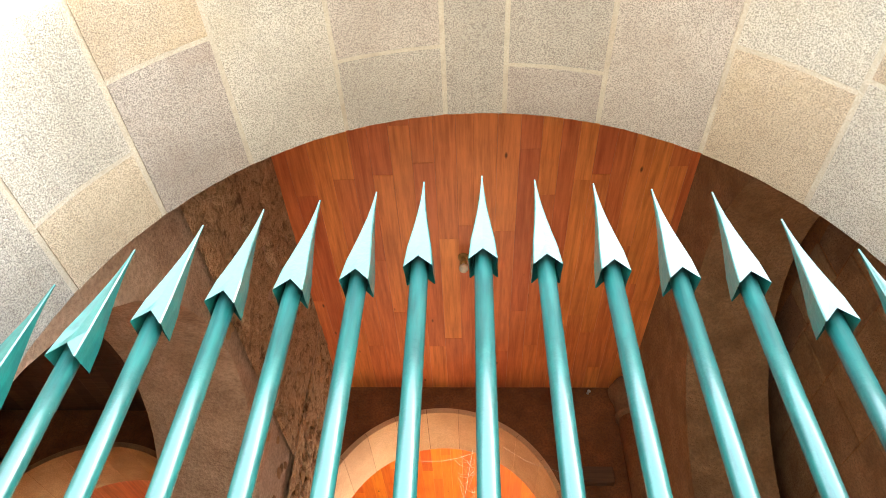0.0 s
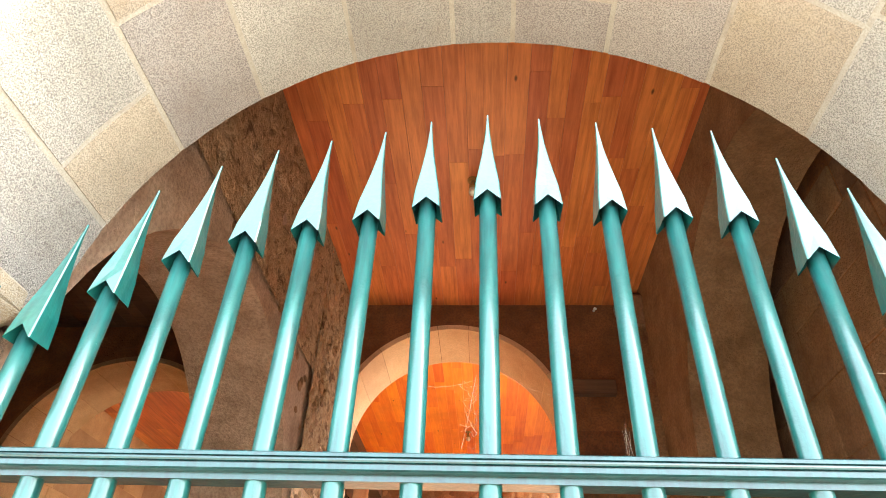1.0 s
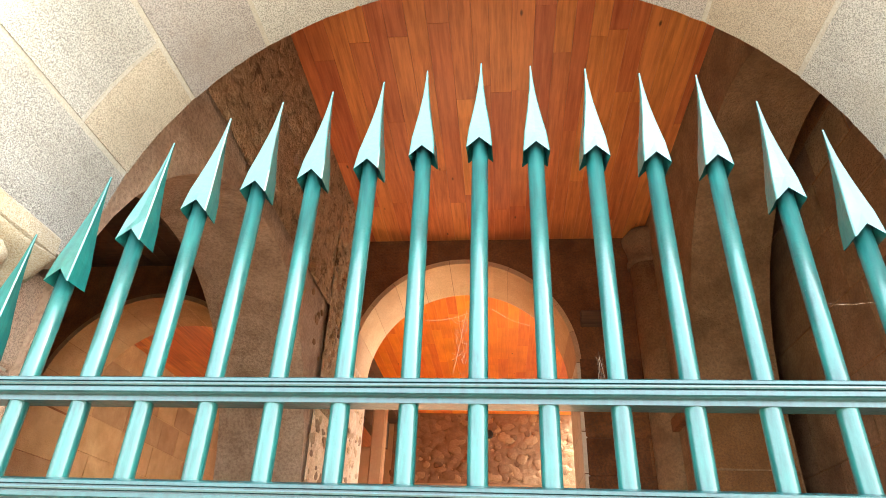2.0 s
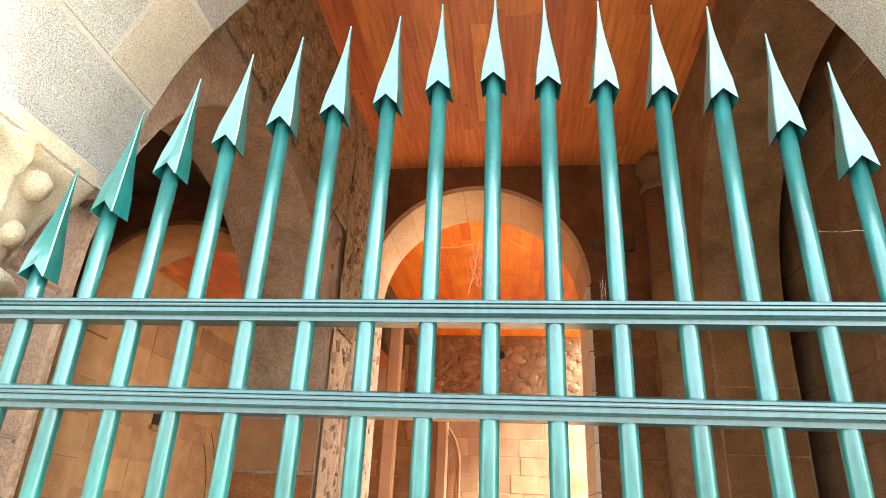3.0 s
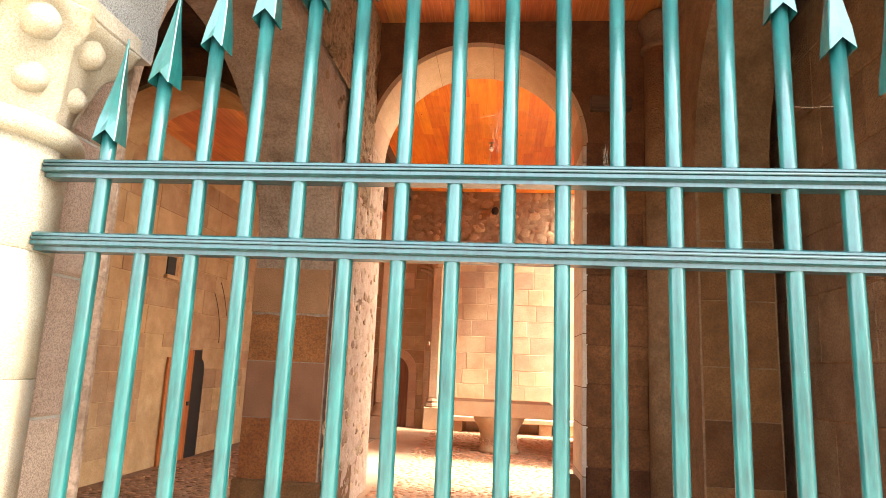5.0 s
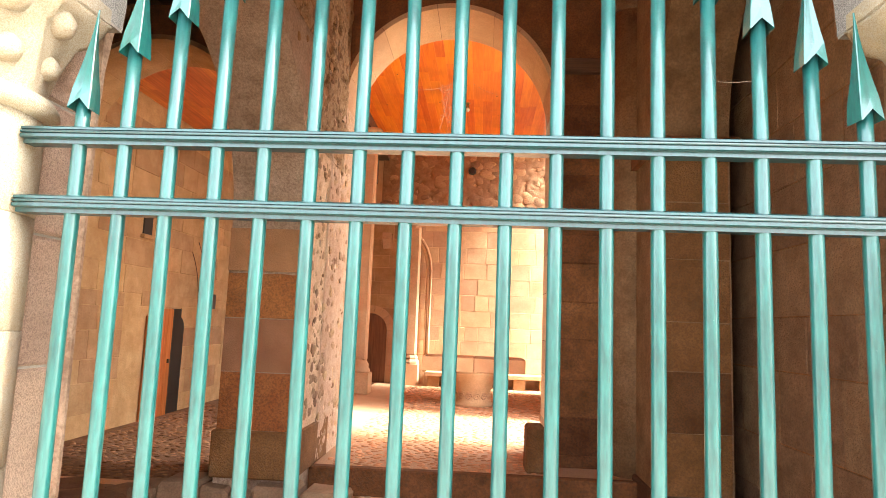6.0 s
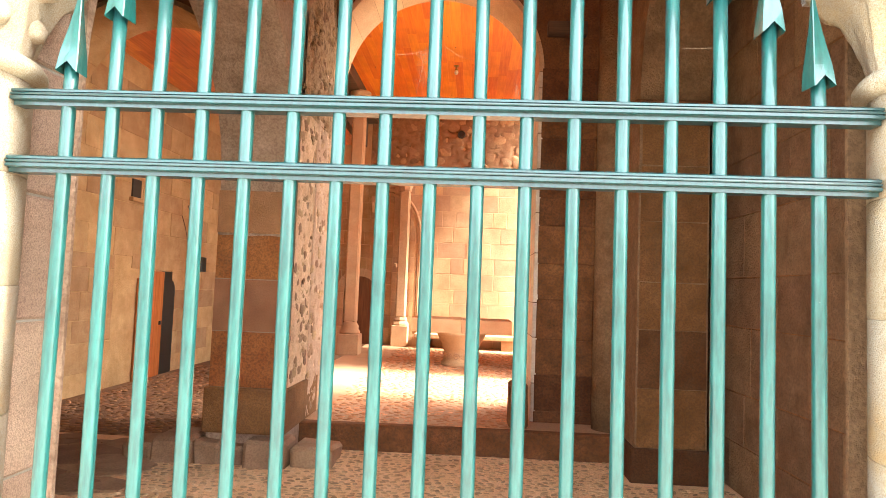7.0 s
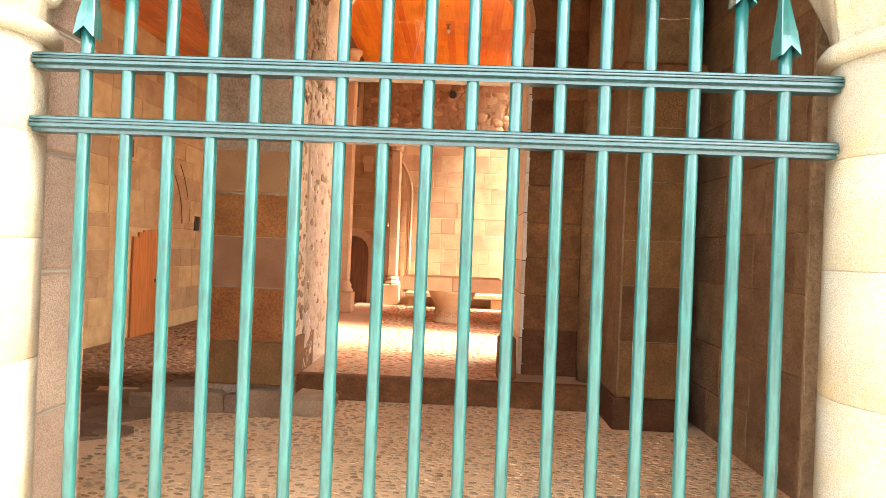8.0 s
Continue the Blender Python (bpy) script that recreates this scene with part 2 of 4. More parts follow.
def part(name, bm, material, parent=None, label="", smooth=False):
    ob = new(name, mesh_from(bm, name, material, smooth) if isinstance(bm, bmesh.types.BMesh) else bm)
    if parent:
        ob.parent = parent
    if label:
        ob["label"] = label
    return ob


def thing(name, label, category, group="", place=(0, 0, 0)):
    ob = new(name)
    ob.location = place
    return tagged(ob, label, category, group)


def box(x0, x1, y0, y1, z0, z1, bevel=0.0, bm=None, rough=0.0, rng=None):
    own = bm is None
    b = bmesh.new()
    bmesh.ops.create_cube(b, size=1)
    for v in b.verts:
        v.co = Vector(((x0 + x1) / 2 + v.co.x * (x1 - x0), (y0 + y1) / 2 + v.co.y * (y1 - y0), (z0 + z1) / 2 + v.co.z * (z1 - z0)))
        if rough:
            v.co += Vector((rng.uniform(-rough, rough), rng.uniform(-rough, rough), rng.uniform(-rough, rough)))
    if bevel:
        bmesh.ops.bevel(b, geom=b.edges[:], offset=bevel, segments=1, affect="EDGES")
    if own:
        return b
    join(bm, b)
    return bm


def join(bm, other):
    table = {v: bm.verts.new(v.co) for v in other.verts}
    for f in other.faces:
        bm.faces.new([table[v] for v in f.verts])
    other.free()


def prism(outline, axis, a, b):
    """A solid from an outline of 2D points, drawn out along an axis from a to b."""
    def at(p, d):
        return {"y": (p[0], d, p[1]), "x": (d, p[0], p[1]), "z": (p[0], p[1], d)}[axis]
    bm = bmesh.new()
    lo = [bm.verts.new(at(p, a)) for p in outline]
    hi = [bm.verts.new(at(p, b)) for p in outline]
    n = len(outline)
    bm.faces.new(lo)
    bm.faces.new(hi)
    for i in range(n):
        bm.faces.new((lo[i], lo[(i + 1) % n], hi[(i + 1) % n], hi[i]))
    return bm


def arch_outline(u0, u1, z0, z1, c, radius, spring, steps=28):
    """A wall's outline from u0 to u1 with a round-headed opening that goes down to the floor."""
    arc = [(c + radius * math.cos(math.pi * k / steps), spring + radius * math.sin(math.pi * k / steps)) for k in range(steps + 1)]
    return [(u1, z0), (u1, z1), (u0, z1), (u0, z0), (c - radius, z0)] + arc[::-1] + [(c + radius, z0)]


def lathe(profile, centre, segments=28, bm=None):
    bm = bm or bmesh.new()
    rings = []
    for r, z in profile:
        rings.append([bm.verts.new((centre[0] + r * math.cos(2 * math.pi * k / segments), centre[1] + r * math.sin(2 * math.pi * k / segments), centre[2] + z)) for k in range(segments)])
    for a, b in zip(rings, rings[1:]):
        for k in range(segments):
            bm.faces.new((a[k], a[(k + 1) % segments], b[(k + 1) % segments], b[k]))
    bm.faces.new(rings[0])
    bm.faces.new(rings[-1])
    return bm


def tube(points, radius, sides=5, bm=None):
    bm = bm or bmesh.new()
    rings = []
    for i, p in enumerate(points):
        d = (Vector(points[min(i + 1, len(points) - 1)]) - Vector(points[max(i - 1, 0)])).normalized()
        q = d.to_track_quat("Z", "Y")
        rings.append([bm.verts.new(Vector(p) + q @ Vector((radius * math.cos(2 * math.pi * k / sides), radius * math.sin(2 * math.pi * k / sides), 0))) for k in range(sides)])
    for a, b in zip(rings, rings[1:]):
        for k in range(sides):
            bm.faces.new((a[k], a[(k + 1) % sides], b[(k + 1) % sides], b[k]))
    bm.faces.new(rings[0])
    bm.faces.new(rings[-1])
    return bm


def upright(points, radius, sides):
    """A round bar through points that rise from its foot, kept level ring by ring."""
    bm = bmesh.new()
    rings = [[bm.verts.new((x + radius * math.cos(2 * math.pi * k / sides), y + radius * math.sin(2 * math.pi * k / sides), z)) for k in range(sides)] for x, y, z in points]
    for a, b in zip(rings, rings[1:]):
        for k in range(sides):
            bm.faces.new((a[k], a[(k + 1) % sides], b[(k + 1) % sides], b[k]))
    bm.faces.new(rings[0])
    bm.faces.new(rings[-1])
    return bm


def structure(name, bm, material, label, category):
    return tagged(part(name, bm, material), label, category, kind="structure")


def courses(wall, plane, facing, at, u0, u1, z0, z1, material, seed, height=(0.28, 0.42), length=(0.4, 0.8), proud=0.012, gap=0.004, name="stone_block"):
    """Rows of dressed blocks, each an object of its own, set a little proud of a wall's face. plane: the axis that the wall faces along."""
    rng = random.Random(seed)
    z = z0
    while z < z1 - 0.05:
        h = min(rng.uniform(*height), z1 - z)
        if z1 - z - h < 0.12:
            h = z1 - z
        u = u0
        while u < u1 - 0.02:
            w = rng.uniform(*length)
            if u1 - u - w < 0.2:
                w = u1 - u
            p = proud * rng.uniform(0.5, 1.3)
            a, b = sorted((at - facing * 0.03, at + facing * p))
            lims = (a, b, u + gap, u + w - gap, z + gap, z + h - gap) if plane == "x" else (u + gap, u + w - gap, a, b, z + gap, z + h - gap)
            part(name, box(*lims, bevel=0.006, rough=0.004, rng=rng), material, wall)
            u += w
        z += h


# ---- the porch: ground, floor and walls ----
ARCH_R, SPRING, FRONT, BACK = 1.444, 2.85, -0.45, 0.40
WALL_L, WALL_R, REAR = -1.56, 1.66, 4.89
CEIL = 5.66

ground = structure("ground", box(-900, 900, -900, 900, -0.6, -0.075), PAVING, "pale sunlit stone paving in front of the gate", "ground")
floor = structure("floor", box(-5.6, 2.55, 0.3, 4.42, -0.5, 0.0), PALE_EARTH, "worn floor of earth and lime mortar in the porch", "floor")
floor_gallery = structure("floor_gallery", box(-2.4, 2.1, 4.42, 13.6, -0.5, 0.25), EARTH, "raised mortar floor of the gallery behind the porch", "floor")
structure("floor_gallery_side", box(-5.75, -2.4, 4.42, 13.6, -0.5, -0.06), SOIL, "low earth floor along the side of the gallery", "floor")
step = structure("step", box(-1.7, 1.64, 4.30, 4.42, -0.1, 0.262, 0.012), BROWN_STONE, "worn brown stone step up to the gallery", "step")

# Added out of view: hides the low sky that the gate would reflect.
structure("wall_across", box(-30, 14, -9.6, -9.2, -0.3, 3.2), SANDSTONE, "unseen plain wall added across the paving to darken reflections", "wall")

# the facade round the gate
ring = 0.62
outline = arch_outline(-5.6, 2.9, -0.3, 6.6, 0.0, ARCH_R + ring, SPRING)
wall_front = structure("wall_front", prism(outline, "y", FRONT, BACK), GRANITE, "thick granite wall with a round arch over the gate", "wall")
for side in (-1, 1):
    inner = 1.60 if side < 0 else 1.85
    x0, x1 = sorted((side * inner, side * (ARCH_R + ring)))
    # The right pier's shade is in its stone colour; the left keeps its own tone.
    pier = part("pier", box(x0, x1, 0.12, 0.46, -0.3, SPRING - 0.005, 0.012), JOINT if side < 0 else SHADED_GRANITE, wall_front)
    z = -0.3
    for n, h in enumerate((0.62, 0.55, 0.6, 0.5, 0.52, 0.36)):
        a, b = sorted((side * (inner - 0.012), side * (ARCH_R + ring)))
        part("pier_stone", box(a, b, 0.11, 0.472, z + 0.005, min(z + h, SPRING) - 0.005, 0.012), PINK_GRANITE if side < 0 else SHADED_GRANITE, wall_front)
        z += h

# wedge stones of the arch, each with its own edges
ANGLES = [0.0, 17.0, 34.0, 51.5, 68.9, 85.2, 95.6, 113.2, 130.5, 146.5, 163.4, 180.0]
SPLITS = [0.02, -0.12, -0.07, None, 0.16, None, 0.07, None, -0.165, 0.1, None]
rag = random.Random(61)
arc = [ARCH_R + 0.003, ARCH_R + ring]
pts = [(arc[0] * math.cos(radians(a)), SPRING + arc[0] * math.sin(radians(a))) for a in range(0, 181, 4)]
pts += [(arc[1] * math.cos(radians(a)), SPRING + arc[1] * math.sin(radians(a))) for a in range(180, -1, -4)]
part("arch_bed", prism(pts, "y", FRONT + 0.006, BACK - 0.001), JOINT, wall_front)
for n, split in enumerate(SPLITS):
    a0, a1 = ANGLES[n] + 0.42, ANGLES[n + 1] - 0.42
    steps = 12
    seg = [a0 + (a1 - a0) * k / steps for k in range(steps + 1)]
    ol = [((ARCH_R + rag.uniform(-0.0025, 0.0025)) * math.cos(radians(a)), SPRING + (ARCH_R + rag.uniform(-0.0025, 0.0025)) * math.sin(radians(a))) for a in seg]
    ol += [((ARCH_R + ring - 0.01) * math.cos(radians(a)), SPRING + (ARCH_R + ring - 0.01) * math.sin(radians(a))) for a in reversed(seg)]
    cuts = [FRONT, BACK] if split is None else [FRONT, split, BACK]
    for a, b in zip(cuts, cuts[1:]):
        bm = prism(ol, "y", a + (0.009 if a != FRONT else 0), b - (0.009 if b != BACK else 0))
        kind = WARM_GRANITE if (n, a) in ((9, 0.1), (8, FRONT), (1, FRONT), (2, -0.07)) else ROSE_GRANITE if (n, a) in ((6, FRONT), (3, FRONT), (8, -0.165), (4, 0.16)) else GRANITE
        part("wedge_stone", bm, kind, wall_front)

# side walls with their arches
wall_left = structure("wall_left", prism(arch_outline(0.46, REAR, -0.3, CEIL + 0.2, 2.1, 1.62, 2.53), "x", -2.28, WALL_L), ASHLAR, "brown stone wall with an open round arch and a rubble end", "wall")
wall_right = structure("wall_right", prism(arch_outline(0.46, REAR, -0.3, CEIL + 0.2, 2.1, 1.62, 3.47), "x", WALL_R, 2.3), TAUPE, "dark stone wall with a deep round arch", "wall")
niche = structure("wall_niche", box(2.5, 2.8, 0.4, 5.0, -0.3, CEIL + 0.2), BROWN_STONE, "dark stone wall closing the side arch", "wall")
# back wall with the arch to the gallery, and the next bay's
rear = arch_outline(-2.28, 2.8, -0.3, CEIL + 0.45, -0.36, 1.19, 4.16)
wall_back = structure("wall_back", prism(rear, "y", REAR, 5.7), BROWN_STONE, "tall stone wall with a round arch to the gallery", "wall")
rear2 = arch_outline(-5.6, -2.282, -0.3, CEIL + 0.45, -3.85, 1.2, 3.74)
# The shade above this bay's arch is given by its dark brown stone.
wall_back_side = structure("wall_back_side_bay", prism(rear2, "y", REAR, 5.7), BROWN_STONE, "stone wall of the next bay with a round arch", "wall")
wall_side_bay = structure("wall_side_bay", box(-5.6, -5.3, 0.4, REAR, -0.3, CEIL + 0.4), SANDSTONE, "stone end wall of the next bay", "wall")


def lit_arch_lining(wall, c, radius, spring, y0, y1, base, material, count=11, right=None):
    """Dressed stones added along an arch and its jambs, a hair proud of the wall; their paler colour stands in for
    light.
    """
    for n in range(count):
        a0, a1 = 180 * n / count + 0.1, 180 * (n + 1) / count - 0.1
        seg = [a0 + (a1 - a0) * k / 4 for k in range(5)]
        ol = [(c + (radius - 0.006) * math.cos(radians(a)), spring + (radius - 0.006) * math.sin(radians(a))) for a in seg]
        ol += [(c + (radius + 0.05) * math.cos(radians(a)), spring + (radius + 0.05) * math.sin(radians(a))) for a in reversed(seg)]
        part("wedge_stone", prism(ol, "y", y0 - 0.004, y1 + 0.004), material, wall)
    z = base
    for n, h in enumerate((0.42, 0.5, 0.38, 0.55, 0.45, 0.5, 0.4, 0.52, 0.45, 0.5)):
        top = min(z + h, spring)
        if top - z < 0.05:
            break
        for side in (-1, 1):
            a, b = sorted((c + side * (radius - 0.006), c + side * (radius + 0.05)))
            part("jamb_stone", box(a, b, y0 - 0.004, y1 + 0.004, z + 0.003, top - 0.003, 0.005), right if side > 0 and right else material, wall)
        z = top


def plank_ceiling(name, x0, x1, y0, y1, z, width, material, label, seed):
    rng = random.Random(seed)
    bm = bmesh.new()
    x = x0
    while x < x1 - 0.01:
        w = min(width * rng.uniform(0.85, 1.15), x1 - x)
        y = y0 - rng.uniform(0, 1.5)
        while y < y1:
            ln = rng.uniform(1.2, 2.6)
            a, b = max(y, y0), min(y + ln, y1)
            if b - a > 0.02:
                d = rng.uniform(0, 0.003)
                box(x + 0.0006, x + w - 0.0006, a + 0.0005, b - 0.0005, z - d * 0.5, z + 0.03, 0.0012, bm)
            y += ln
        x += w
    box(x0, x1, y0, y1, z + 0.032, z + 0.2, 0, bm)
    return structure(name, bm, material, label, "ceiling")


plank_ceiling("ceiling", WALL_L, WALL_R, BACK, REAR, CEIL, 0.15, CEILING_WOOD, "reddish varnished pine boards over the porch", 3)
# Dark wood on this ceiling carries the shade of the next bay.
plank_ceiling("ceiling_side_bay", -5.3, -2.28, 0.4, REAR, CEIL - 0.3, 0.13, DARK_WOOD, "boards over the next bay, their shade in a dark colour", 5)
plank_ceiling("ceiling_gallery", -2.35, 1.75, 5.7, 13.4, 6.0, 0.16, ORANGE_WOOD, "bright orange pine boards over the gallery", 7)
plank_ceiling("ceiling_gallery_side", -5.6, -2.75, 5.7, 13.4, 5.2, 0.16, CEILING_WOOD, "reddish pine boards over the side of the gallery", 8)
structure("wall_gallery_end", box(-7.0, 4.2, 13.4, 13.8, -0.3, 7.0), LIGHT_SANDSTONE, "far gallery wall of rubble over dressed stone", "wall")
structure("wall_gallery_side", box(-5.75, -5.45, 5.7, 13.4, -0.3, 6.4), SANDSTONE, "warm dressed stone wall with a wooden door", "wall")
# Added out of view; the gaps at its ends set the gallery's sun patches.
structure("wall_gallery_court", box(1.75, 2.05, 8.0, 12.1, -0.3, 6.2), SANDSTONE, "unseen stone wall added to shape the sun in the gallery", "wall")
structure("roof", box(-5.6, 2.8, 0.4, 5.7, 6.15, 6.3), DARK_WOOD, "plain dark roof deck over the porch", "roof")
structure("beam", box(-2.75, -2.35, 5.7, 13.4, 5.75, 6.05), DARK_WOOD, "dark timber beam beside the gallery boards", "beam")

structure("beam_side", box(-2.78, -2.62, 5.7, 13.4, 5.15, 5.748), DARK_WOOD, "dark timber board closing the step between the ceilings", "beam")

# ---- the gate ----
gate = thing("iron_gate", "teal painted iron gate with spear-headed bars", "gate")
PITCH, BAR_R = 0.1625, 0.0235
TIPS = [2.745, 2.945, 3.071, 3.166, 3.228, 3.265, 3.298, 3.342, 3.366, 3.345, 3.324, 3.296, 3.28, 3.165, 3.05, 2.93, 2.75]
LEAN = [0.022, 0.025, 0.028, 0.026, 0.023, 0.018, 0.018, -0.006, 0.003, -0.004, 0.002, 0.002, 0.006, -0.002, -0.01, -0.012, -0.03]


def spearhead(height, half, drop):
    """A four-sided hollow-curved point, flatter than wide, with eased arrises; its corners hang below as barbs."""
    bm = bmesh.new()
    rings = []
    levels = 9
    for k in range(levels + 1):
        h = k / levels
        w = half * ((1 - h) ** 1.42) * 0.95 + 0.0022
        d, ease = w, min(0.0028, w * 0.3)
        loop = []
        for sx, sy in ((1, 1), (-1, 1), (-1, -1), (1, -1)):
            low = 0 if k else drop
            one, two = (sx * w, sy * (d - ease)), (sx * (w - ease), sy * d)
            first, second = (one, two) if sx * sy > 0 else (two, one)
            loop += [(*first, h * height - low), (*second, h * height - low)]
            nx, ny = (0, sy) if sx * sy > 0 else (sx, 0)
            loop.append((nx * w * 0.97, ny * d * 0.97, h * height - (drop if nx and not k else 0)))
        rings.append([bm.verts.new(p) for p in loop])
    for a, b in zip(rings, rings[1:]):
        for c in range(12):
            bm.faces.new((a[c], a[(c + 1) % 12], b[(c + 1) % 12], b[c]))
    bm.faces.new(rings[-1])
    inner = [bm.verts.new((v.co.x * 0.8, v.co.y * 0.8, 0.03)) for v in rings[0]]
    for c in range(12):
        bm.faces.new((rings[0][c], rings[0][(c + 1) % 12], inner[(c + 1) % 12], inner[c]))
    bm.faces.new(inner)
    return bm


head_mesh = mesh_from(spearhead(0.335, 0.0375, 0.036), "spearhead", HEAD_TEAL)
rng = random.Random(4)
for i, (tip, lean) in enumerate(zip(TIPS, LEAN)):
    x = (i - 8) * PITCH
    base = tip - 0.335
    bend = [rng.uniform(-0.003, 0.003) for _ in range(6)]
    pts = [(x + bend[0], 0, -0.075), (x + bend[1], bend[2], 0.9), (x, 0, 2.0), (x, 0, 2.3), (x + lean * 0.5 * (base - 2.3), 0, base + 0.016)]
    bar = part("bar", upright(pts, BAR_R, 18), TEAL, gate, smooth=True)
    hd = part("spearhead", head_mesh, HEAD_TEAL, bar)
    hd.matrix_world = pose(x + lean * 0.45 * (base - 2.3), 0, base, 0, math.degrees(math.atan2(lean * 0.75, 0.335)), rng.uniform(-6, 6))


def rail(z, x0, x1):
    """A moulded rail: a sloping top, a front of three fine beads, and a cut-back underside."""
    prof = [(0.030, 0.0), (0.030, 0.050), (0.024, 0.057), (-0.020, 0.057), (-0.0335, 0.0505), (-0.0345, 0.049), (-0.0345, 0.0425), (-0.030, 0.041), (-0.030, 0.0385),
            (-0.0365, 0.037), (-0.0375, 0.034), (-0.0365, 0.031), (-0.031, 0.0295), (-0.031, 0.027), (-0.0365, 0.0255), (-0.0365, 0.017), (-0.033, 0.0145), (-0.0205, 0.0135), (-0.0205, 0.0)]
    return prism([(y * (1.28 if y < 0 else 1), z + 0.002 + h * 1.06) for y, h in prof], "x", x0, x1)


part("rail", rail(2.249, -1.484, 1.488), SHADED_TEAL, gate, "moulded upper rail")
part("rail", rail(2.010, -1.484, 1.478), SHADED_TEAL, gate, "moulded lower rail")
part("rail", rail(0.12, -1.47, 1.47), SHADED_TEAL, gate, "moulded bottom rail")


# ---- columns beside the gate ----
def gate_column(side):
    ob = thing("column", "pale carved granite column beside the gate", "column", "columns beside the gate", (side * 1.80, -0.02, -0.03))
    part("base", lathe([(0.4, -0.045), (0.4, 0.18), (0.37, 0.2), (0.39, 0.26), (0.36, 0.32), (0.315, 0.35)], (0, 0, 0)), PALE_GRANITE, ob, smooth=False)
    z = 0.35
    for h in (0.825, 0.465, 0.4, 0.36):
        top = min(z + h, 2.40)
        part("drum", lathe([(0.304, z), (0.308, z + 0.004), (0.308, top - 0.004), (0.304, top)], (0, 0, 0), 40), PALE_GRANITE, ob, smooth=True)
        z = top
    part("astragal", lathe([(0.30, 2.385), (0.335, 2.392), (0.352, 2.415), (0.352, 2.435), (0.335, 2.46), (0.30, 2.47)], (0, 0, 0), 40), PALE_GRANITE, ob, smooth=True)
    # bell: round at the neck, square at the top, carved into arched fields between ribs
    ribs = [-183, -137, -92, -48, -4, 42, 88, 132]

    def bell(ang, h, lift=0.0):
        f = h ** 1.6
        ca, sa = math.cos(ang), math.sin(ang)
        rad = 0.30 * (1 - f) + f * 0.40 * min(1 / max(abs(ca), abs(sa)), 1.30) + lift
        return Vector((-side * rad * ca * 1.05, rad * sa * 0.76 - 0.09 * f, 2.44 + 0.36 * h))

    def carving(deg, h):
        lift = 0.0
        for n, a0 in enumerate(ribs):
            a1 = ribs[n + 1] if n + 1 < len(ribs) else ribs[0] + 360
            off = (deg - a0 + 180) % 360 - 180
            lift += 0.02 * math.exp(-(off / (4.5 + 3 * h)) ** 2) * min(1, 4 * h + 0.25)
            q = ((deg - a0) % 360) / (a1 - a0)
            if 0 <= q <= 1:
                edge = 0.72 + 0.2 * math.sin(math.pi * q) ** 0.7
                lift += 0.02 / (1 + math.exp(-(h - edge) / 0.012))
        return lift + 0.004 * noise.noise(Vector((deg * 0.12, h * 9, side)))

    bm = bmesh.new()
    seg, levels = 180, 44
    rings = [[bm.verts.new(bell(2 * math.pi * q / seg, k / levels, carving(360 * q / seg, k / levels))) for q in range(seg)] for k in range(levels + 1)]
    for low, high in zip(rings, rings[1:]):
        for q in range(seg):
            bm.faces.new((low[q], low[(q + 1) % seg], high[(q + 1) % seg], high[q]))
    bm.faces.new(rings[0])
    bm.faces.new(rings[-1])
    cap = part("capital", bm, PALE_GRANITE, ob, "carved capital with round bosses", smooth=True)
    for deg, h, size in ((-27, 0.80, 0.066), (-25, 0.38, 0.056), (19, 0.80, 0.06), (20, 0.38, 0.052), (65, 0.74, 0.055), (62, 0.42, 0.05), (-70, 0.80, 0.066), (-70, 0.38, 0.058), (-114, 0.80, 0.066), (-114, 0.38, 0.056)):
        if side > 0 and (deg > 0 or h < 0.5):
            continue
        b = bmesh.new()
        bmesh.ops.create_icosphere(b, subdivisions=3, radius=size)
        for v in b.verts:
            v.co = bell(radians(deg), h, -0.3 * size) + Vector((v.co.x, v.co.y, v.co.z * 0.92)) * (1 + 0.12 * noise.noise(v.co * 22))
        part("boss", b, PALE_GRANITE, cap, smooth=True)
    part("abacus", box(-0.44, 0.44, -0.42, 0.22, 2.80, 2.88, 0.012), PALE_GRANITE, ob)
    return ob


gate_column(-1)
gate_column(1)


# ---- stones set in the walls ----
rng = random.Random(12)
rubble_meshes = []
for n in range(7):
    b = bmesh.new()
    bmesh.ops.create_icosphere(b, subdivisions=2, radius=0.5)
    for v in b.verts:
        v.co *= 1 + 0.45 * noise.noise(v.co * 1.7 + Vector((n * 3.1, 0, 0)))
    rubble_meshes.append(mesh_from(b, "rubble_stone", RUBBLE, True))


def rubble(wall, plane, at, u0, u1, z0, z1, count, seed, size=(0.035, 0.1), skip=None, kind=None, thick=0.028):
    r = random.Random(seed)
    for _ in range(count):
        u, z = r.uniform(u0, u1), r.uniform(z0, z1)
        if skip and skip(u, z):
            continue
        ob = part("rubble_stone", r.choice(rubble_meshes), RUBBLE, wall)
        if kind:
            ob.material_slots[0].link = "OBJECT"
            ob.material_slots[0].material = kind
        s = r.uniform(*size)
        scale = (thick, s * r.uniform(0.8, 1.6), s)
        turn = r.uniform(-25, 25)
        if plane == "x":
            ob.matrix_world = Matrix.LocRotScale((at, u, z), Euler((radians(turn), 0, 0)), scale)
        else:
            ob.matrix_world = Matrix.LocRotScale((u, at, z), Euler((0, radians(turn), 0)), (scale[1], scale[0], scale[2]))


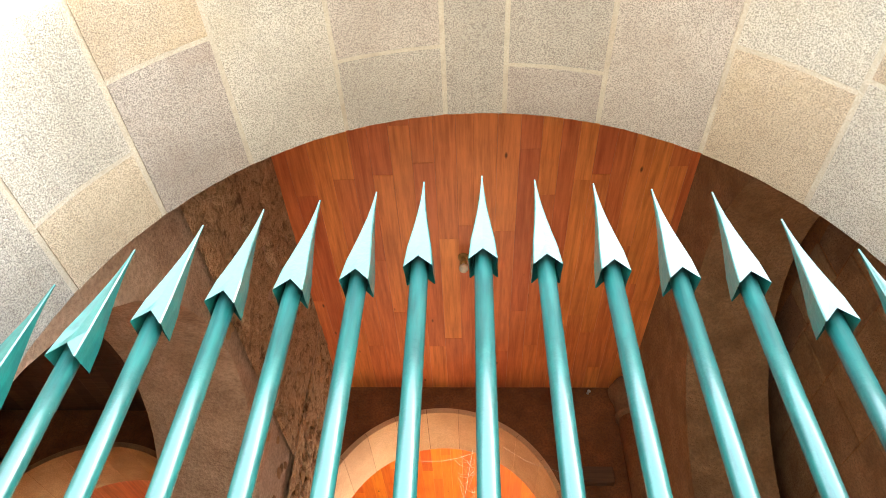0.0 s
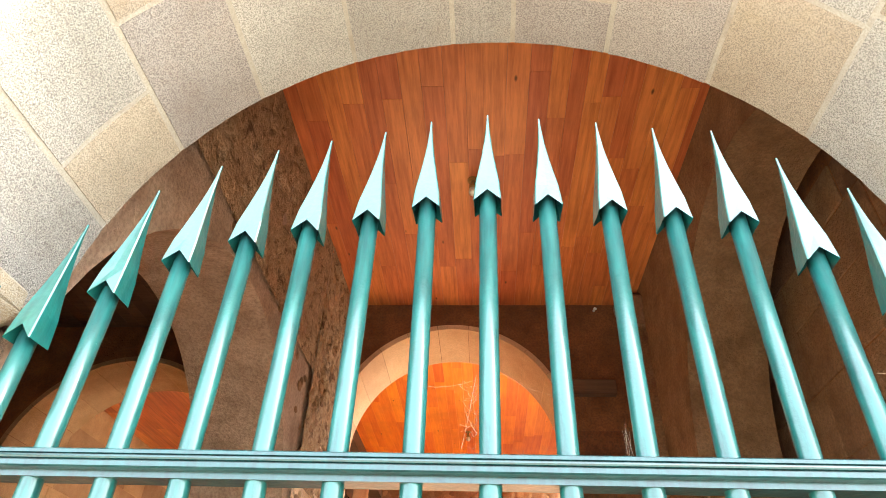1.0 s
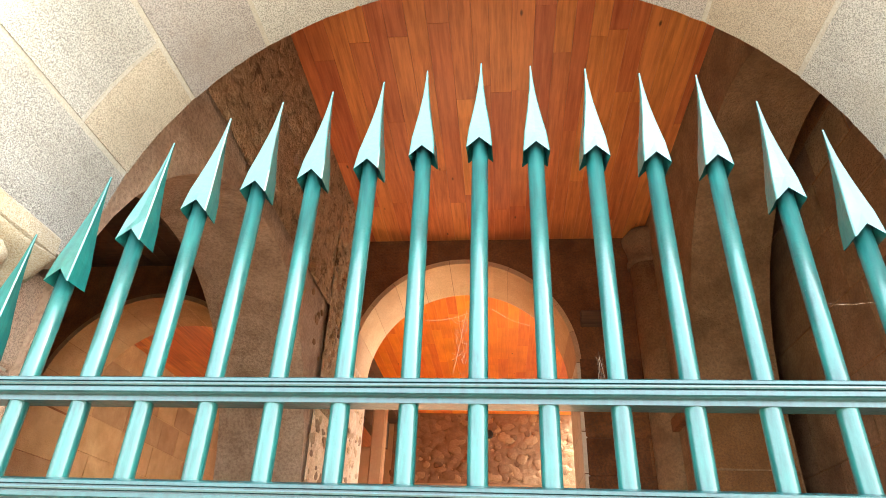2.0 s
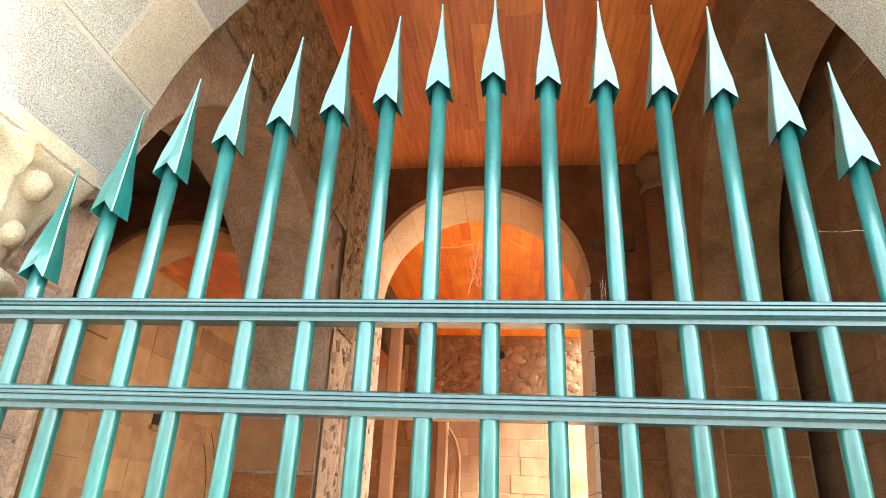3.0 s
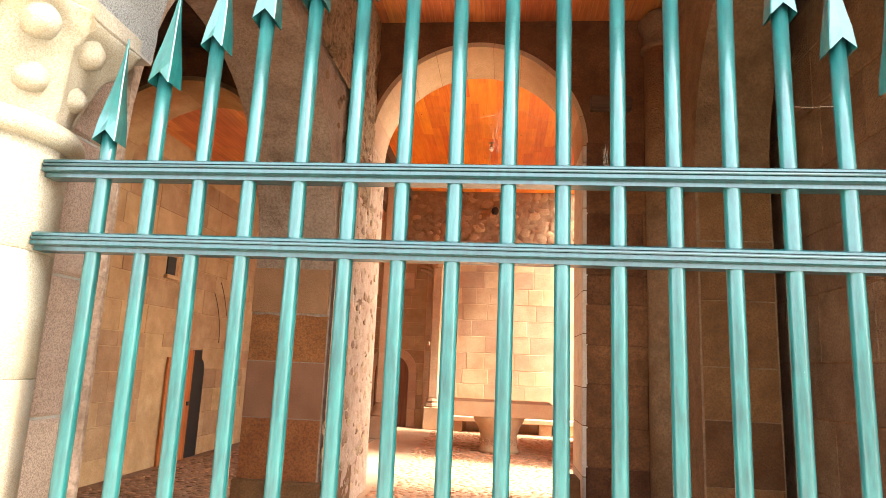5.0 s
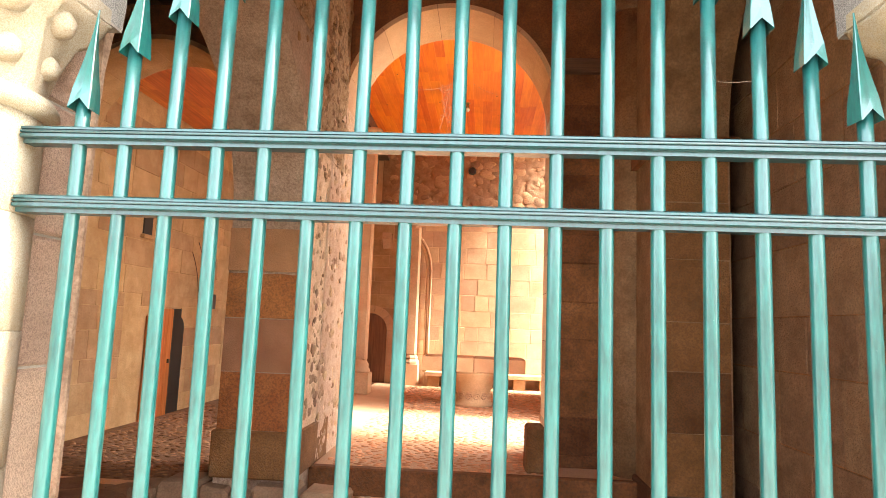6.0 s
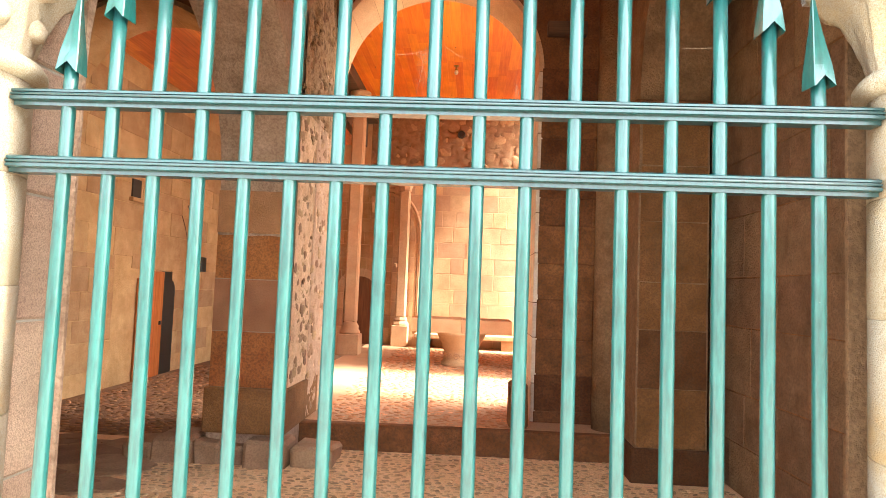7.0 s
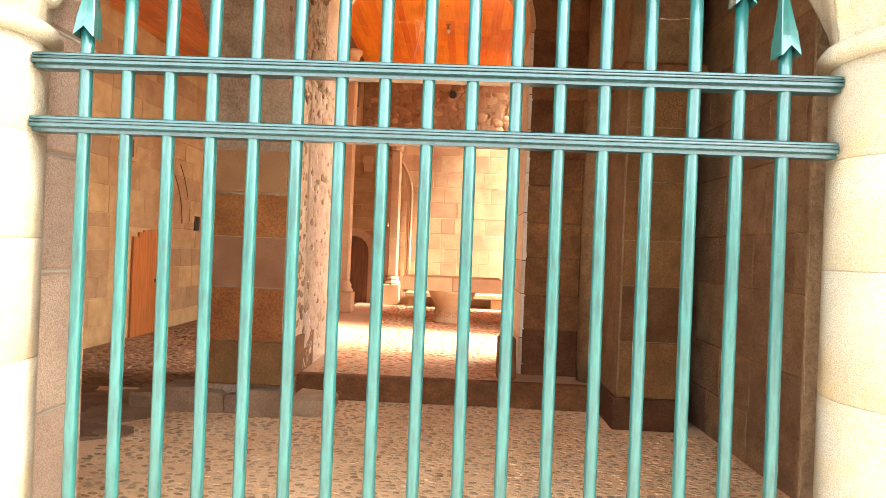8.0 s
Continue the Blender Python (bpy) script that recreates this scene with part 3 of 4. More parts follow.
def rough_panel(name, plane, at, facing, u0, u1, z0, z1, depth, material, wall, label, seed, cell=0.022):
    """A face of rough rubble: coarse lumps, pits and hollow joints in real relief."""
    bm = bmesh.new()
    nu, nz = max(2, int((u1 - u0) / cell)), max(2, int((z1 - z0) / cell))
    grid = []
    for i in range(nu + 1):
        col = []
        for k in range(nz + 1):
            u, z = u0 + (u1 - u0) * i / nu, z0 + (z1 - z0) * k / nz
            p = Vector((u + seed * 7.3, z, seed * 1.7))
            lump = noise.noise(p * 4.5) * 0.5 + noise.noise(p * 11) * 0.42 + noise.noise(p * 27) * 0.2
            pit = max(0.0, noise.noise(p * 9 + Vector((5, 2, 9))) - 0.22)
            d = depth * 0.4 if i in (0, nu) or k in (0, nz) else depth * (0.5 + 0.6 * lump) - depth * 3.4 * pit
            v = (at + facing * d, u, z) if plane == "x" else (u, at + facing * d, z)
            col.append(bm.verts.new(v))
        grid.append(col)
    for i in range(nu):
        for k in range(nz):
            bm.faces.new((grid[i][k], grid[i + 1][k], grid[i + 1][k + 1], grid[i][k + 1]))
    return part(name, bm, material, wall, label, smooth=True)


rough_panel("rough_strip", "x", WALL_L + 0.014, 1, 3.745, 4.885, 3.35, CEIL - 0.005, 0.06, MORTAR, wall_left, "strip of rough brown rubble", 1)
# Lower strip and its stones are paler, standing in for light bounced from the gallery.
rough_panel("rough_strip", "x", WALL_L + 0.008, 1, 3.745, 4.36, 0.68, 3.36, 0.03, LIT_LIME, wall_left, "strip of rough lime render, paler for the light on it", 5)
rough_panel("rough_patch", "x", WALL_L + 0.01, 1, 0.9, 3.745, 4.28, CEIL - 0.005, 0.05, MORTAR, wall_left, "rough rubble over the arch", 4, 0.03)
rubble(wall_left, "x", WALL_L + 0.03, 3.78, 4.86, 3.4, 5.6, 110, 1, (0.03, 0.12))
rubble(wall_left, "x", WALL_L + 0.016, 3.78, 4.33, 0.72, 3.3, 90, 6, (0.03, 0.12), kind=BEDDED)
rough_panel("rough_face", "x", -1.541, 1, 4.365, 5.69, 0.27, 4.15, 0.02, LIT_LIME, wall_back, "rough lime render with stones showing, paler for the light on it", 2)
rubble(wall_back, "x", -1.538, 4.4, 5.66, 0.3, 4.1, 190, 4, (0.03, 0.12), kind=BEDDED)
rubble(wall_left, "x", WALL_L, 1.6, 3.74, 3.2, 5.6, 45, 2, skip=lambda u, z: math.hypot(u - 2.1, z - 2.53) < 1.7)
gallery_end = bpy.data.objects["wall_gallery_end"]
rough_panel("rubble_face", "y", 13.385, -1, -2.5, 2.0, 4.42, 6.0, 0.035, RUBBLE, gallery_end, "rough brown rubble bedded in lime mortar", 3, 0.035)
rubble(gallery_end, "y", 13.38, -2.45, 1.95, 4.5, 5.95, 120, 29, (0.12, 0.28), kind=RUBBLE, thick=0.05)
# Left of x = -1.86 the darker stone stands in for shade on the wall.
courses(gallery_end, "y", -1, 13.4, -4.9, -1.86, 0.25, 4.4, SANDSTONE, 20, (0.3, 0.42), (0.35, 0.7), 0.008, 0.003)
courses(gallery_end, "y", -1, 13.4, -1.86, 2.6, 0.25, 4.4, LIGHT_SANDSTONE, 21, (0.32, 0.45), (0.32, 0.72), 0.008, 0.003)
gallery_side = bpy.data.objects["wall_gallery_side"]
courses(gallery_side, "x", 1, -5.45, 5.7, 7.45, 0.25, 2.0, SANDSTONE, 22, (0.3, 0.44), (0.45, 0.95))
courses(gallery_side, "x", 1, -5.45, 8.75, 12.0, 0.25, 2.0, SANDSTONE, 23, (0.3, 0.44), (0.45, 0.95))
courses(gallery_side, "x", 1, -5.45, 5.7, 12.0, 2.0, 4.8, SANDSTONE, 24, (0.32, 0.48), (0.5, 1.1))
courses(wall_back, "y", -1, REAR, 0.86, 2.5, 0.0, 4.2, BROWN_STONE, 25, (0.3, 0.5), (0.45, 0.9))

part("respond", box(-1.7, -1.545, 4.36, 5.698, 0.25, 4.16, 0.02), LIT_LIME, wall_back)
# Linings paler than their walls: the light on the soffits set in colour.
lit_arch_lining(wall_back, -0.36, 1.19, 4.16, REAR, 5.7, 0.25, LIGHT_SANDSTONE, 11, LIT_SANDSTONE)
lit_arch_lining(wall_back_side, -3.85, 1.2, 3.74, REAR, 5.7, 0.0, SANDSTONE)
PIER = [(0.675, 1.19, OCHRE), (1.196, 1.68, GRITTY), (1.686, 2.1, OCHRE), (2.118, 2.52, GRITTY)]
rng = random.Random(26)
for z0, z1, kind in PIER:
    face = 3.69 if z0 > 2.1 else 3.708
    ol = [(-2.276, z0), (-1.574, z0)]
    ol += [(-1.574 - 0.702 * k / 14, z1 - (abs(rng.gauss(0, 0.006)) if kind is OCHRE and z1 > 2 else 0.003)) for k in range(15)]
    part("stone_block", prism(ol, "y", face + rng.uniform(-0.003, 0.003), 3.75), kind, wall_left)
# Russet, darker than the left pier's ochre, puts this side's shade in colour.
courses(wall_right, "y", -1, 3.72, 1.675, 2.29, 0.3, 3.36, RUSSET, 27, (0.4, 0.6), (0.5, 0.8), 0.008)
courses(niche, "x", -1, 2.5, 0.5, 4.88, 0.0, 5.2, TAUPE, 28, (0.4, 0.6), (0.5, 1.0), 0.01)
part("plinth", box(-2.31, -1.53, 3.67, 4.88, 0.255, 0.672, 0.015), RUSSET, wall_left)
rng = random.Random(40)
x = -3.0
while x < -1.4:
    w = rng.uniform(0.18, 0.42)
    d, h = rng.uniform(0, 0.1), rng.uniform(0.13, 0.25)
    part("footing_stone", box(x, x + w - 0.012, 3.5 + d, 3.95 + d, -0.1, h, 0.035, rough=0.025, rng=rng), FLAG, wall_left)
    x += w
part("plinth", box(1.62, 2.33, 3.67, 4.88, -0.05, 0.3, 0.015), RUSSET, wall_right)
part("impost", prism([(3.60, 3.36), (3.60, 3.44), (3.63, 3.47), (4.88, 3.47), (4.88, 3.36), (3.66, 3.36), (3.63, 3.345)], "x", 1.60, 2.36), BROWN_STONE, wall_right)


# ---- pebbles ----
def pebbles(name, x0, x1, y0, y1, z, size, seed, label, material, skip=None):
    """Rounded river pebbles bedded on edge in the mortar, as one mesh of real stones."""
    r = random.Random(seed)
    verts, faces = [], []
    sides = 7
    y = y0
    while y < y1:
        x = x0 + r.uniform(0, size)
        row = size * r.uniform(0.5, 0.75)
        while x < x1:
            a, b = size * r.uniform(0.28, 0.5), size * r.uniform(0.16, 0.27)
            px, py = x + r.uniform(-0.15, 0.15) * size, y + r.uniform(-0.15, 0.15) * size
            x += 2 * a + size * r.uniform(0.04, 0.2)
            if r.random() < 0.05 or (skip and skip(px, py)):
                continue
            turn = r.gauss(0, 0.35)
            h = size * r.uniform(0.035, 0.11)
            c, sn = math.cos(turn), math.sin(turn)
            n0 = len(verts)
            for scale, up in ((1.0, -0.01), (0.8, h * 0.7)):
                for k in range(sides):
                    t = 2 * math.pi * k / sides
                    u, v = a * scale * math.cos(t), b * scale * math.sin(t)
                    verts.append((px + u * c - v * sn, py + u * sn + v * c, z + up))
            verts.append((px, py, z + h))
            for k in range(sides):
                k2 = (k + 1) % sides
                faces.append((n0 + k, n0 + k2, n0 + sides + k2, n0 + sides + k))
                faces.append((n0 + sides + k, n0 + sides + k2, n0 + 2 * sides))
        y += row
    me = bpy.data.meshes.new(name)
    me.from_pydata(verts, [], faces)
    me.polygons.foreach_set("use_smooth", [True] * len(me.polygons))
    me.materials.append(material)
    return tagged(new(name, me), label, "cobbles", kind="stuff")


def pebble_stone(name, dark, light, low, high):
    m = stone(name, dark, light, (0.2, 0.13, 0.09), grain=60, patch=14.0, relief=0.002, speck_amount=0.3)
    nt = m.node_tree
    link = [l for l in nt.links if l.to_node.type == "HUE_SAT" and l.to_socket.name == "Value"][0]
    nt.links.new(nt.nodes.new("ShaderNodeNewGeometry").outputs["Random Per Island"], link.from_node.inputs[0])
    link.from_node.inputs["To Min"].default_value, link.from_node.inputs["To Max"].default_value = low, high
    return m


PEBBLES = pebble_stone("bedded_pebbles", (0.62, 0.275, 0.125), (0.84, 0.43, 0.22), 0.6, 1.12)
PALE_PEBBLES = pebble_stone("pale_pebbles", (0.68, 0.38, 0.2), (0.88, 0.55, 0.32), 0.5, 1.1)
DARK_PEBBLES = pebble_stone("dark_pebbles", (0.24, 0.12, 0.065), (0.42, 0.21, 0.11), 0.5, 1.4)
pebbles("cobbles", -2.6, 2.48, 0.5, 4.28, 0.0, 0.09, 31, "small river pebbles bedded in the porch floor", PALE_PEBBLES, lambda x, y: y > 3.55 and (x < -1.42 or x > 1.6) or (x < -1.5 and (y < 0.75 or y > 3.6)) or (x > 1.6 and y < 0.75))
pebbles("cobbles_gallery", -1.5, 1.7, 4.45, 12.9, 0.25, 0.12, 32, "small pebbles bedded in the gallery floor", PEBBLES, lambda x, y: y < 5.75 and (x < -1.45 or x > 0.8))
pebbles("cobbles_side", -5.3, -2.45, 4.45, 10.5, -0.06, 0.13, 33, "loose pebbles on the low earth floor", DARK_PEBBLES, lambda x, y: y < 5.75 and (x < -5.0 or x > -2.7))

# flat irregular stones sunk in the side of the porch floor
rng = random.Random(51)
for n in range(60):
    x, y = rng.uniform(-4.6, -1.95), rng.uniform(2.65, 4.25)
    if y > 3.3 and x > -2.9:
        continue
    w = rng.uniform(0.2, 0.42)
    ol = [(x + w * rng.uniform(0.75, 1.15) * math.cos(k * math.pi / 4.5), y + 0.65 * w * rng.uniform(0.75, 1.15) * math.sin(k * math.pi / 4.5)) for k in range(9)]
    part("flagstone", prism(ol, "z", -0.05, rng.uniform(0.006, 0.02)), FLAG, floor)

# ---- porch fittings ----
half = thing("half_column", "dark stone half column with a worn round capital", "column", place=(1.64, 4.70, 0.0))
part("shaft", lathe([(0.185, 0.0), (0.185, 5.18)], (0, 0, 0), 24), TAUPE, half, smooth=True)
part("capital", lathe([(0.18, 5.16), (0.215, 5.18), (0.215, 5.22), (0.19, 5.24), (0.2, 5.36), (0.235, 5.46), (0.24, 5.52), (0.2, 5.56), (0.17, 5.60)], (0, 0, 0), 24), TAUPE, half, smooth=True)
lintel = thing("timber_lintel", "short dark timber let into the stone wall", "timber", place=(1.14, 4.86, 4.63))
part("timber", box(-0.24, 0.2, -0.07, 0.02, -0.08, 0.08, 0.008), DARK_WOOD, lintel)

cctv = thing("security_camera", "small white security camera with a dark lens on the wall", "camera", place=(1.22, 4.86, 5.52))
part("bracket", tube([(0, 0.02, 0.06), (0, -0.05, 0.05), (0, -0.09, 0.02)], 0.014, 8), WHITE_METAL, cctv)
body = part("housing", lathe([(0.028, 0), (0.036, 0.006), (0.036, 0.13), (0.03, 0.135)], (0, 0, 0), 16), WHITE_METAL, cctv, smooth=True)
body.matrix_world = Matrix.Translation((1.22, 4.77, 5.52)) @ Euler((radians(105), 0, radians(-25))).to_matrix().to_4x4() @ Matrix.Translation((0, 0, -0.05))
lens = part("lens", lathe([(0.025, 0.133), (0.02, 0.139)], (0, 0, 0), 16), BLACK_OR_SHADE, body)


def ceiling_lamp(x, y, z):
    lamp = thing("ceiling_lamp", "small brass spotlight fixed under the boards, unlit", "lamp", "lamps under the boards", (x, y, z))
    part("rose", lathe([(0.05, 0.0), (0.05, -0.012), (0.03, -0.02)], (0, 0, 0), 16), BRASS, lamp)
    part("socket", lathe([(0.02, -0.018), (0.022, -0.06), (0.034, -0.075), (0.034, -0.10)], (0, 0, 0), 16), BRASS, lamp, smooth=True)
    part("bulb", lathe([(0.02, -0.095), (0.036, -0.115), (0.04, -0.14), (0.03, -0.165), (0.008, -0.178)], (0, 0, 0), 16), FROSTED, lamp, smooth=True)


BRASS = plain("old_brass", (0.4, 0.27, 0.1), 0.4, 0.8)
FROSTED = plain("frosted_glass", (0.75, 0.68, 0.55), 0.3)
ceiling_lamp(-0.1, 2.78, CEIL)
ceiling_lamp(-0.31, 9.84, 6.0)

# ---- the gallery ----
door = thing("door", "small closed door of orange-brown boards in a stone recess", "door", place=(-5.45, 8.06, -0.06))
for n in range(5):
    a, b = 0.06 + n * 0.172, 0.06 + (n + 1) * 0.172
    top = 1.84 - (0.13, 0.05, 0.01, 0.0, 0.0)[n]
    part("board", box(0.012, 0.05, a + 0.0008, b - 0.0008, 0.0, top, 0.003), DOOR_WOOD, door)
part("latch", box(0.05, 0.075, 0.80, 0.86, 0.9, 0.97, 0.005), BLACK_OR_SHADE, door, "black iron latch")
# The recess is not cut in; a black plate paints its shade.
shade = [(0.92, 0.0), (1.41, 0.0), (1.41, 1.5), (1.39, 1.6), (1.33, 1.67), (1.27, 1.7), (1.27, 1.85), (0.92, 1.85)]
part("reveal", prism(shade, "x", 0.0, 0.02), BLACK_OR_SHADE, door, "flat black plate for the shade in the door's recess")
part("lintel_stone", box(0.0, 0.014, -0.12, 1.55, 1.87, 2.12, 0.004), SANDSTONE, door, "plain sandstone lintel")
scar = thing("arch_scar", "thin dark curved grooves of an older arch in the wall", "groove", place=(-5.43, 8.55, 1.9))
for rr, first, last in ((1.4, 2, 50), (1.72, 20, 50)):
    part("groove", tube([(0.002, rr * math.cos(radians(a)), rr * math.sin(radians(a))) for a in range(first, last, 6)], 0.007, 5), DARK_WOOD, scar)
for y, z, wide, high in ((7.9, 3.12, 0.26, 0.3), (6.18, 1.62, 0.2, 0.3)):
    hole = thing("putlog_hole", "square putlog hole, its inner shade a flat black plate", "hole", "putlog holes", (-5.43, y, z))
    # Each hole's dark inside is a black plate on the wall face.
    part("opening", box(-0.02, 0.012, -wide / 2, wide / 2, -high / 2, high / 2, 0.004), BLACK_OR_SHADE, hole)
    part("sill_stone", box(-0.02, 0.06, -wide * 0.7, wide * 0.7, -high / 2 - 0.07, -high / 2 - 0.004, 0.01), SANDSTONE, hole)
round_hole = thing("putlog_hole", "round hole high in the rubble wall, its shade a black disc", "hole", "putlog holes", (-0.26, 13.33, 5.52))
b = bmesh.new()
bmesh.ops.create_cone(b, cap_ends=True, segments=14, radius1=0.1, radius2=0.085, depth=0.06, matrix=pose(0, 0, 0, 90, 0, 0))
part("opening", b, BLACK_OR_SHADE, round_hole)
bracket = thing("stone_bracket", "small stone bracket on the far gallery wall", "bracket", place=(-2.29, 13.3, 3.72))
part("bracket", prism([(-0.16, 0.0), (-0.16, 0.16), (0.1, 0.16), (0.1, -0.22), (0.0, -0.2), (-0.1, -0.06)], "x", -0.11, 0.11), LIGHT_SANDSTONE, bracket)
niche_hole = thing("wall_socket", "small square hole in the dressed stone, its shade a black plate", "hole", place=(-5.43, 10.65, 1.98))
part("opening", box(-0.02, 0.012, -0.11, 0.11, -0.15, 0.15, 0.004), BLACK_OR_SHADE, niche_hole)


def tall_column(x, y, z0, z1, r, label):
    col = thing("gallery_column", label, "column", "gallery columns", (x, y, z0))
    part("pedestal", box(-r * 1.7, r * 1.7, -r * 1.7, r * 1.7, 0, 0.42, 0.012), LIGHT_SANDSTONE, col)
    part("base", lathe([(r * 1.6, 0.42), (r * 1.65, 0.47), (r * 1.35, 0.52), (r * 1.4, 0.58), (r * 1.1, 0.64), (r, 0.68)], (0, 0, 0), 20), LIGHT_SANDSTONE, col, smooth=True)
    top = z1 - z0
    part("shaft", box(-r, r, -r, r, 0.66, top - 0.35, r * 0.22), LIGHT_SANDSTONE, col)
    part("capital", lathe([(r * 0.94, top - 0.36), (r * 1.2, top - 0.34), (r, top - 0.3), (r * 1.3, top - 0.12), (r * 1.7, top - 0.05), (r * 1.7, top)], (0, 0, 0), 20), LIGHT_SANDSTONE, col, smooth=True)


tall_column(-2.36, 10.9, 0.25, 5.76, 0.13, "slender pale sandstone column with a moulded base")
pilaster = thing("gallery_pilaster", "pale chamfered stone pilaster on a moulded pedestal", "pilaster", place=(-1.58, 13.2, 0.25))
part("pedestal", box(-0.2, 0.2, -0.2, 0.18, 0, 0.5, 0.015), LIGHT_SANDSTONE, pilaster)
part("moulding", lathe([(0.2, 0.5), (0.21, 0.53), (0.19, 0.57), (0.16, 0.6), (0.17, 0.64), (0.14, 0.7)], (0, 0, 0), 8), LIGHT_SANDSTONE, pilaster)
part("shaft", box(-0.125, 0.125, -0.125, 0.125, 0.68, 3.78, 0.035), LIGHT_SANDSTONE, pilaster)
part("capital", lathe([(0.13, 3.76), (0.16, 3.79), (0.15, 3.83), (0.18, 3.9), (0.18, 3.96)], (0, 0, 0), 8), LIGHT_SANDSTONE, pilaster)
part("corbel", box(-0.19, -0.12, -0.2, 0.0, 1.9, 2.0, 0.015), LIGHT_SANDSTONE, pilaster)
door_b = thing("arched_door", "low arched door of dark brown boards in the far wall", "door", place=(-2.62, 13.38, 0.25))
ol = [(-0.4, 0.0), (-0.4, 1.25)] + [(-0.4 * math.cos(radians(a)), 1.25 + 0.4 * math.sin(radians(a))) for a in range(15, 180, 15)] + [(0.4, 1.25), (0.4, 0.0)]
part("leaf", prism(ol, "y", -0.03, 0.0), OLD_DOOR, door_b)
for n in range(9):
    a0, a1 = 20 * n + 0.6, 20 * n + 19.4
    ol = [((0.41) * math.cos(radians(a)), 1.25 + 0.41 * math.sin(radians(a))) for a in (a0, (a0 + a1) / 2, a1)] + [(0.6 * math.cos(radians(a)), 1.25 + 0.6 * math.sin(radians(a))) for a in (a1, (a0 + a1) / 2, a0)]
    part("arch_stone", prism(ol, "y", -0.05, 0.01), LIGHT_SANDSTONE, door_b)
for sx in (-1, 1):
    for n in range(3):
        a, b = sorted((sx * 0.41, sx * 0.6))
        part("jamb_stone", box(a, b, -0.05, 0.01, 0.415 * n + 0.003, 0.415 * (n + 1) - 0.003, 0.006), LIGHT_SANDSTONE, door_b)
portal = thing("blind_arch", "moulded blind arch on the far sandstone wall", "arch", place=(-2.05, 13.36, 0.25))
for rr, dep in ((0.86, 0.05), (0.78, 0.03)):
    pts = [(rr, -dep, 0.3), (rr, -dep, 1.2), (rr, -dep, 2.75)] + [(rr * math.cos(radians(a)), -dep, 2.75 + 1.25 * rr * math.sin(radians(a))) for a in range(10, 100, 10)]
    part("moulding", tube(pts, 0.035, 8), LIGHT_SANDSTONE, portal, smooth=True)

table = thing("stone_table", "long pale stone slab on a carved round pedestal", "table", place=(-0.03, 9.85, 0.25))
part("slab", box(-0.92, 0.0, -0.5, 0.55, 0.62, 0.87, 0.008), LIGHT_SANDSTONE, table)
part("slab", box(0.004, 0.92, -0.5, 0.55, 0.622, 0.866, 0.008), LIGHT_SANDSTONE, table)
ped = part("pedestal", lathe([(0.36, 0.0), (0.37, 0.05), (0.33, 0.08), (0.32, 0.28), (0.34, 0.32), (0.37, 0.42), (0.45, 0.56), (0.47, 0.622)], (0, -0.05, 0), 28), LIGHT_SANDSTONE, table, "carved round pedestal", smooth=True)
for n in range(14):
    a = 2 * math.pi * n / 14
    pts = []
    for q in range(12):
        t = q / 11
        ang, rad = t * 9.0, 0.07 * (1 - 0.75 * t)
        th = a + rad * math.cos(ang) / 0.33
        pts.append((0.328 * math.cos(th), -0.05 + 0.328 * math.sin(th), 0.18 + rad * math.sin(ang)))
    part("spiral", tube(pts, 0.011, 5), LIGHT_SANDSTONE, ped)
bench = thing("stone_bench", "low sandstone bench along the far wall", "bench", place=(0.2, 13.1, 0.25))
part("seat", box(-1.4, 1.6, -0.25, 0.28, 0.24, 0.34, 0.012), LIGHT_SANDSTONE, bench)
for x in (-1.2, -0.2, 0.8, 1.4):
    part("support", box(x - 0.14, x + 0.14, -0.2, 0.25, 0.0, 0.24, 0.012), SANDSTONE, bench)
stone_post = thing("stone_block", "upright weathered brown stone block beside the step", "stone", place=(0.67, 4.66, 0.25))
part("block", box(-0.09, 0.1, -0.16, 0.14, 0.0, 0.46, 0.025, rough=0.012, rng=random.Random(3)), RUSSET, stone_post)


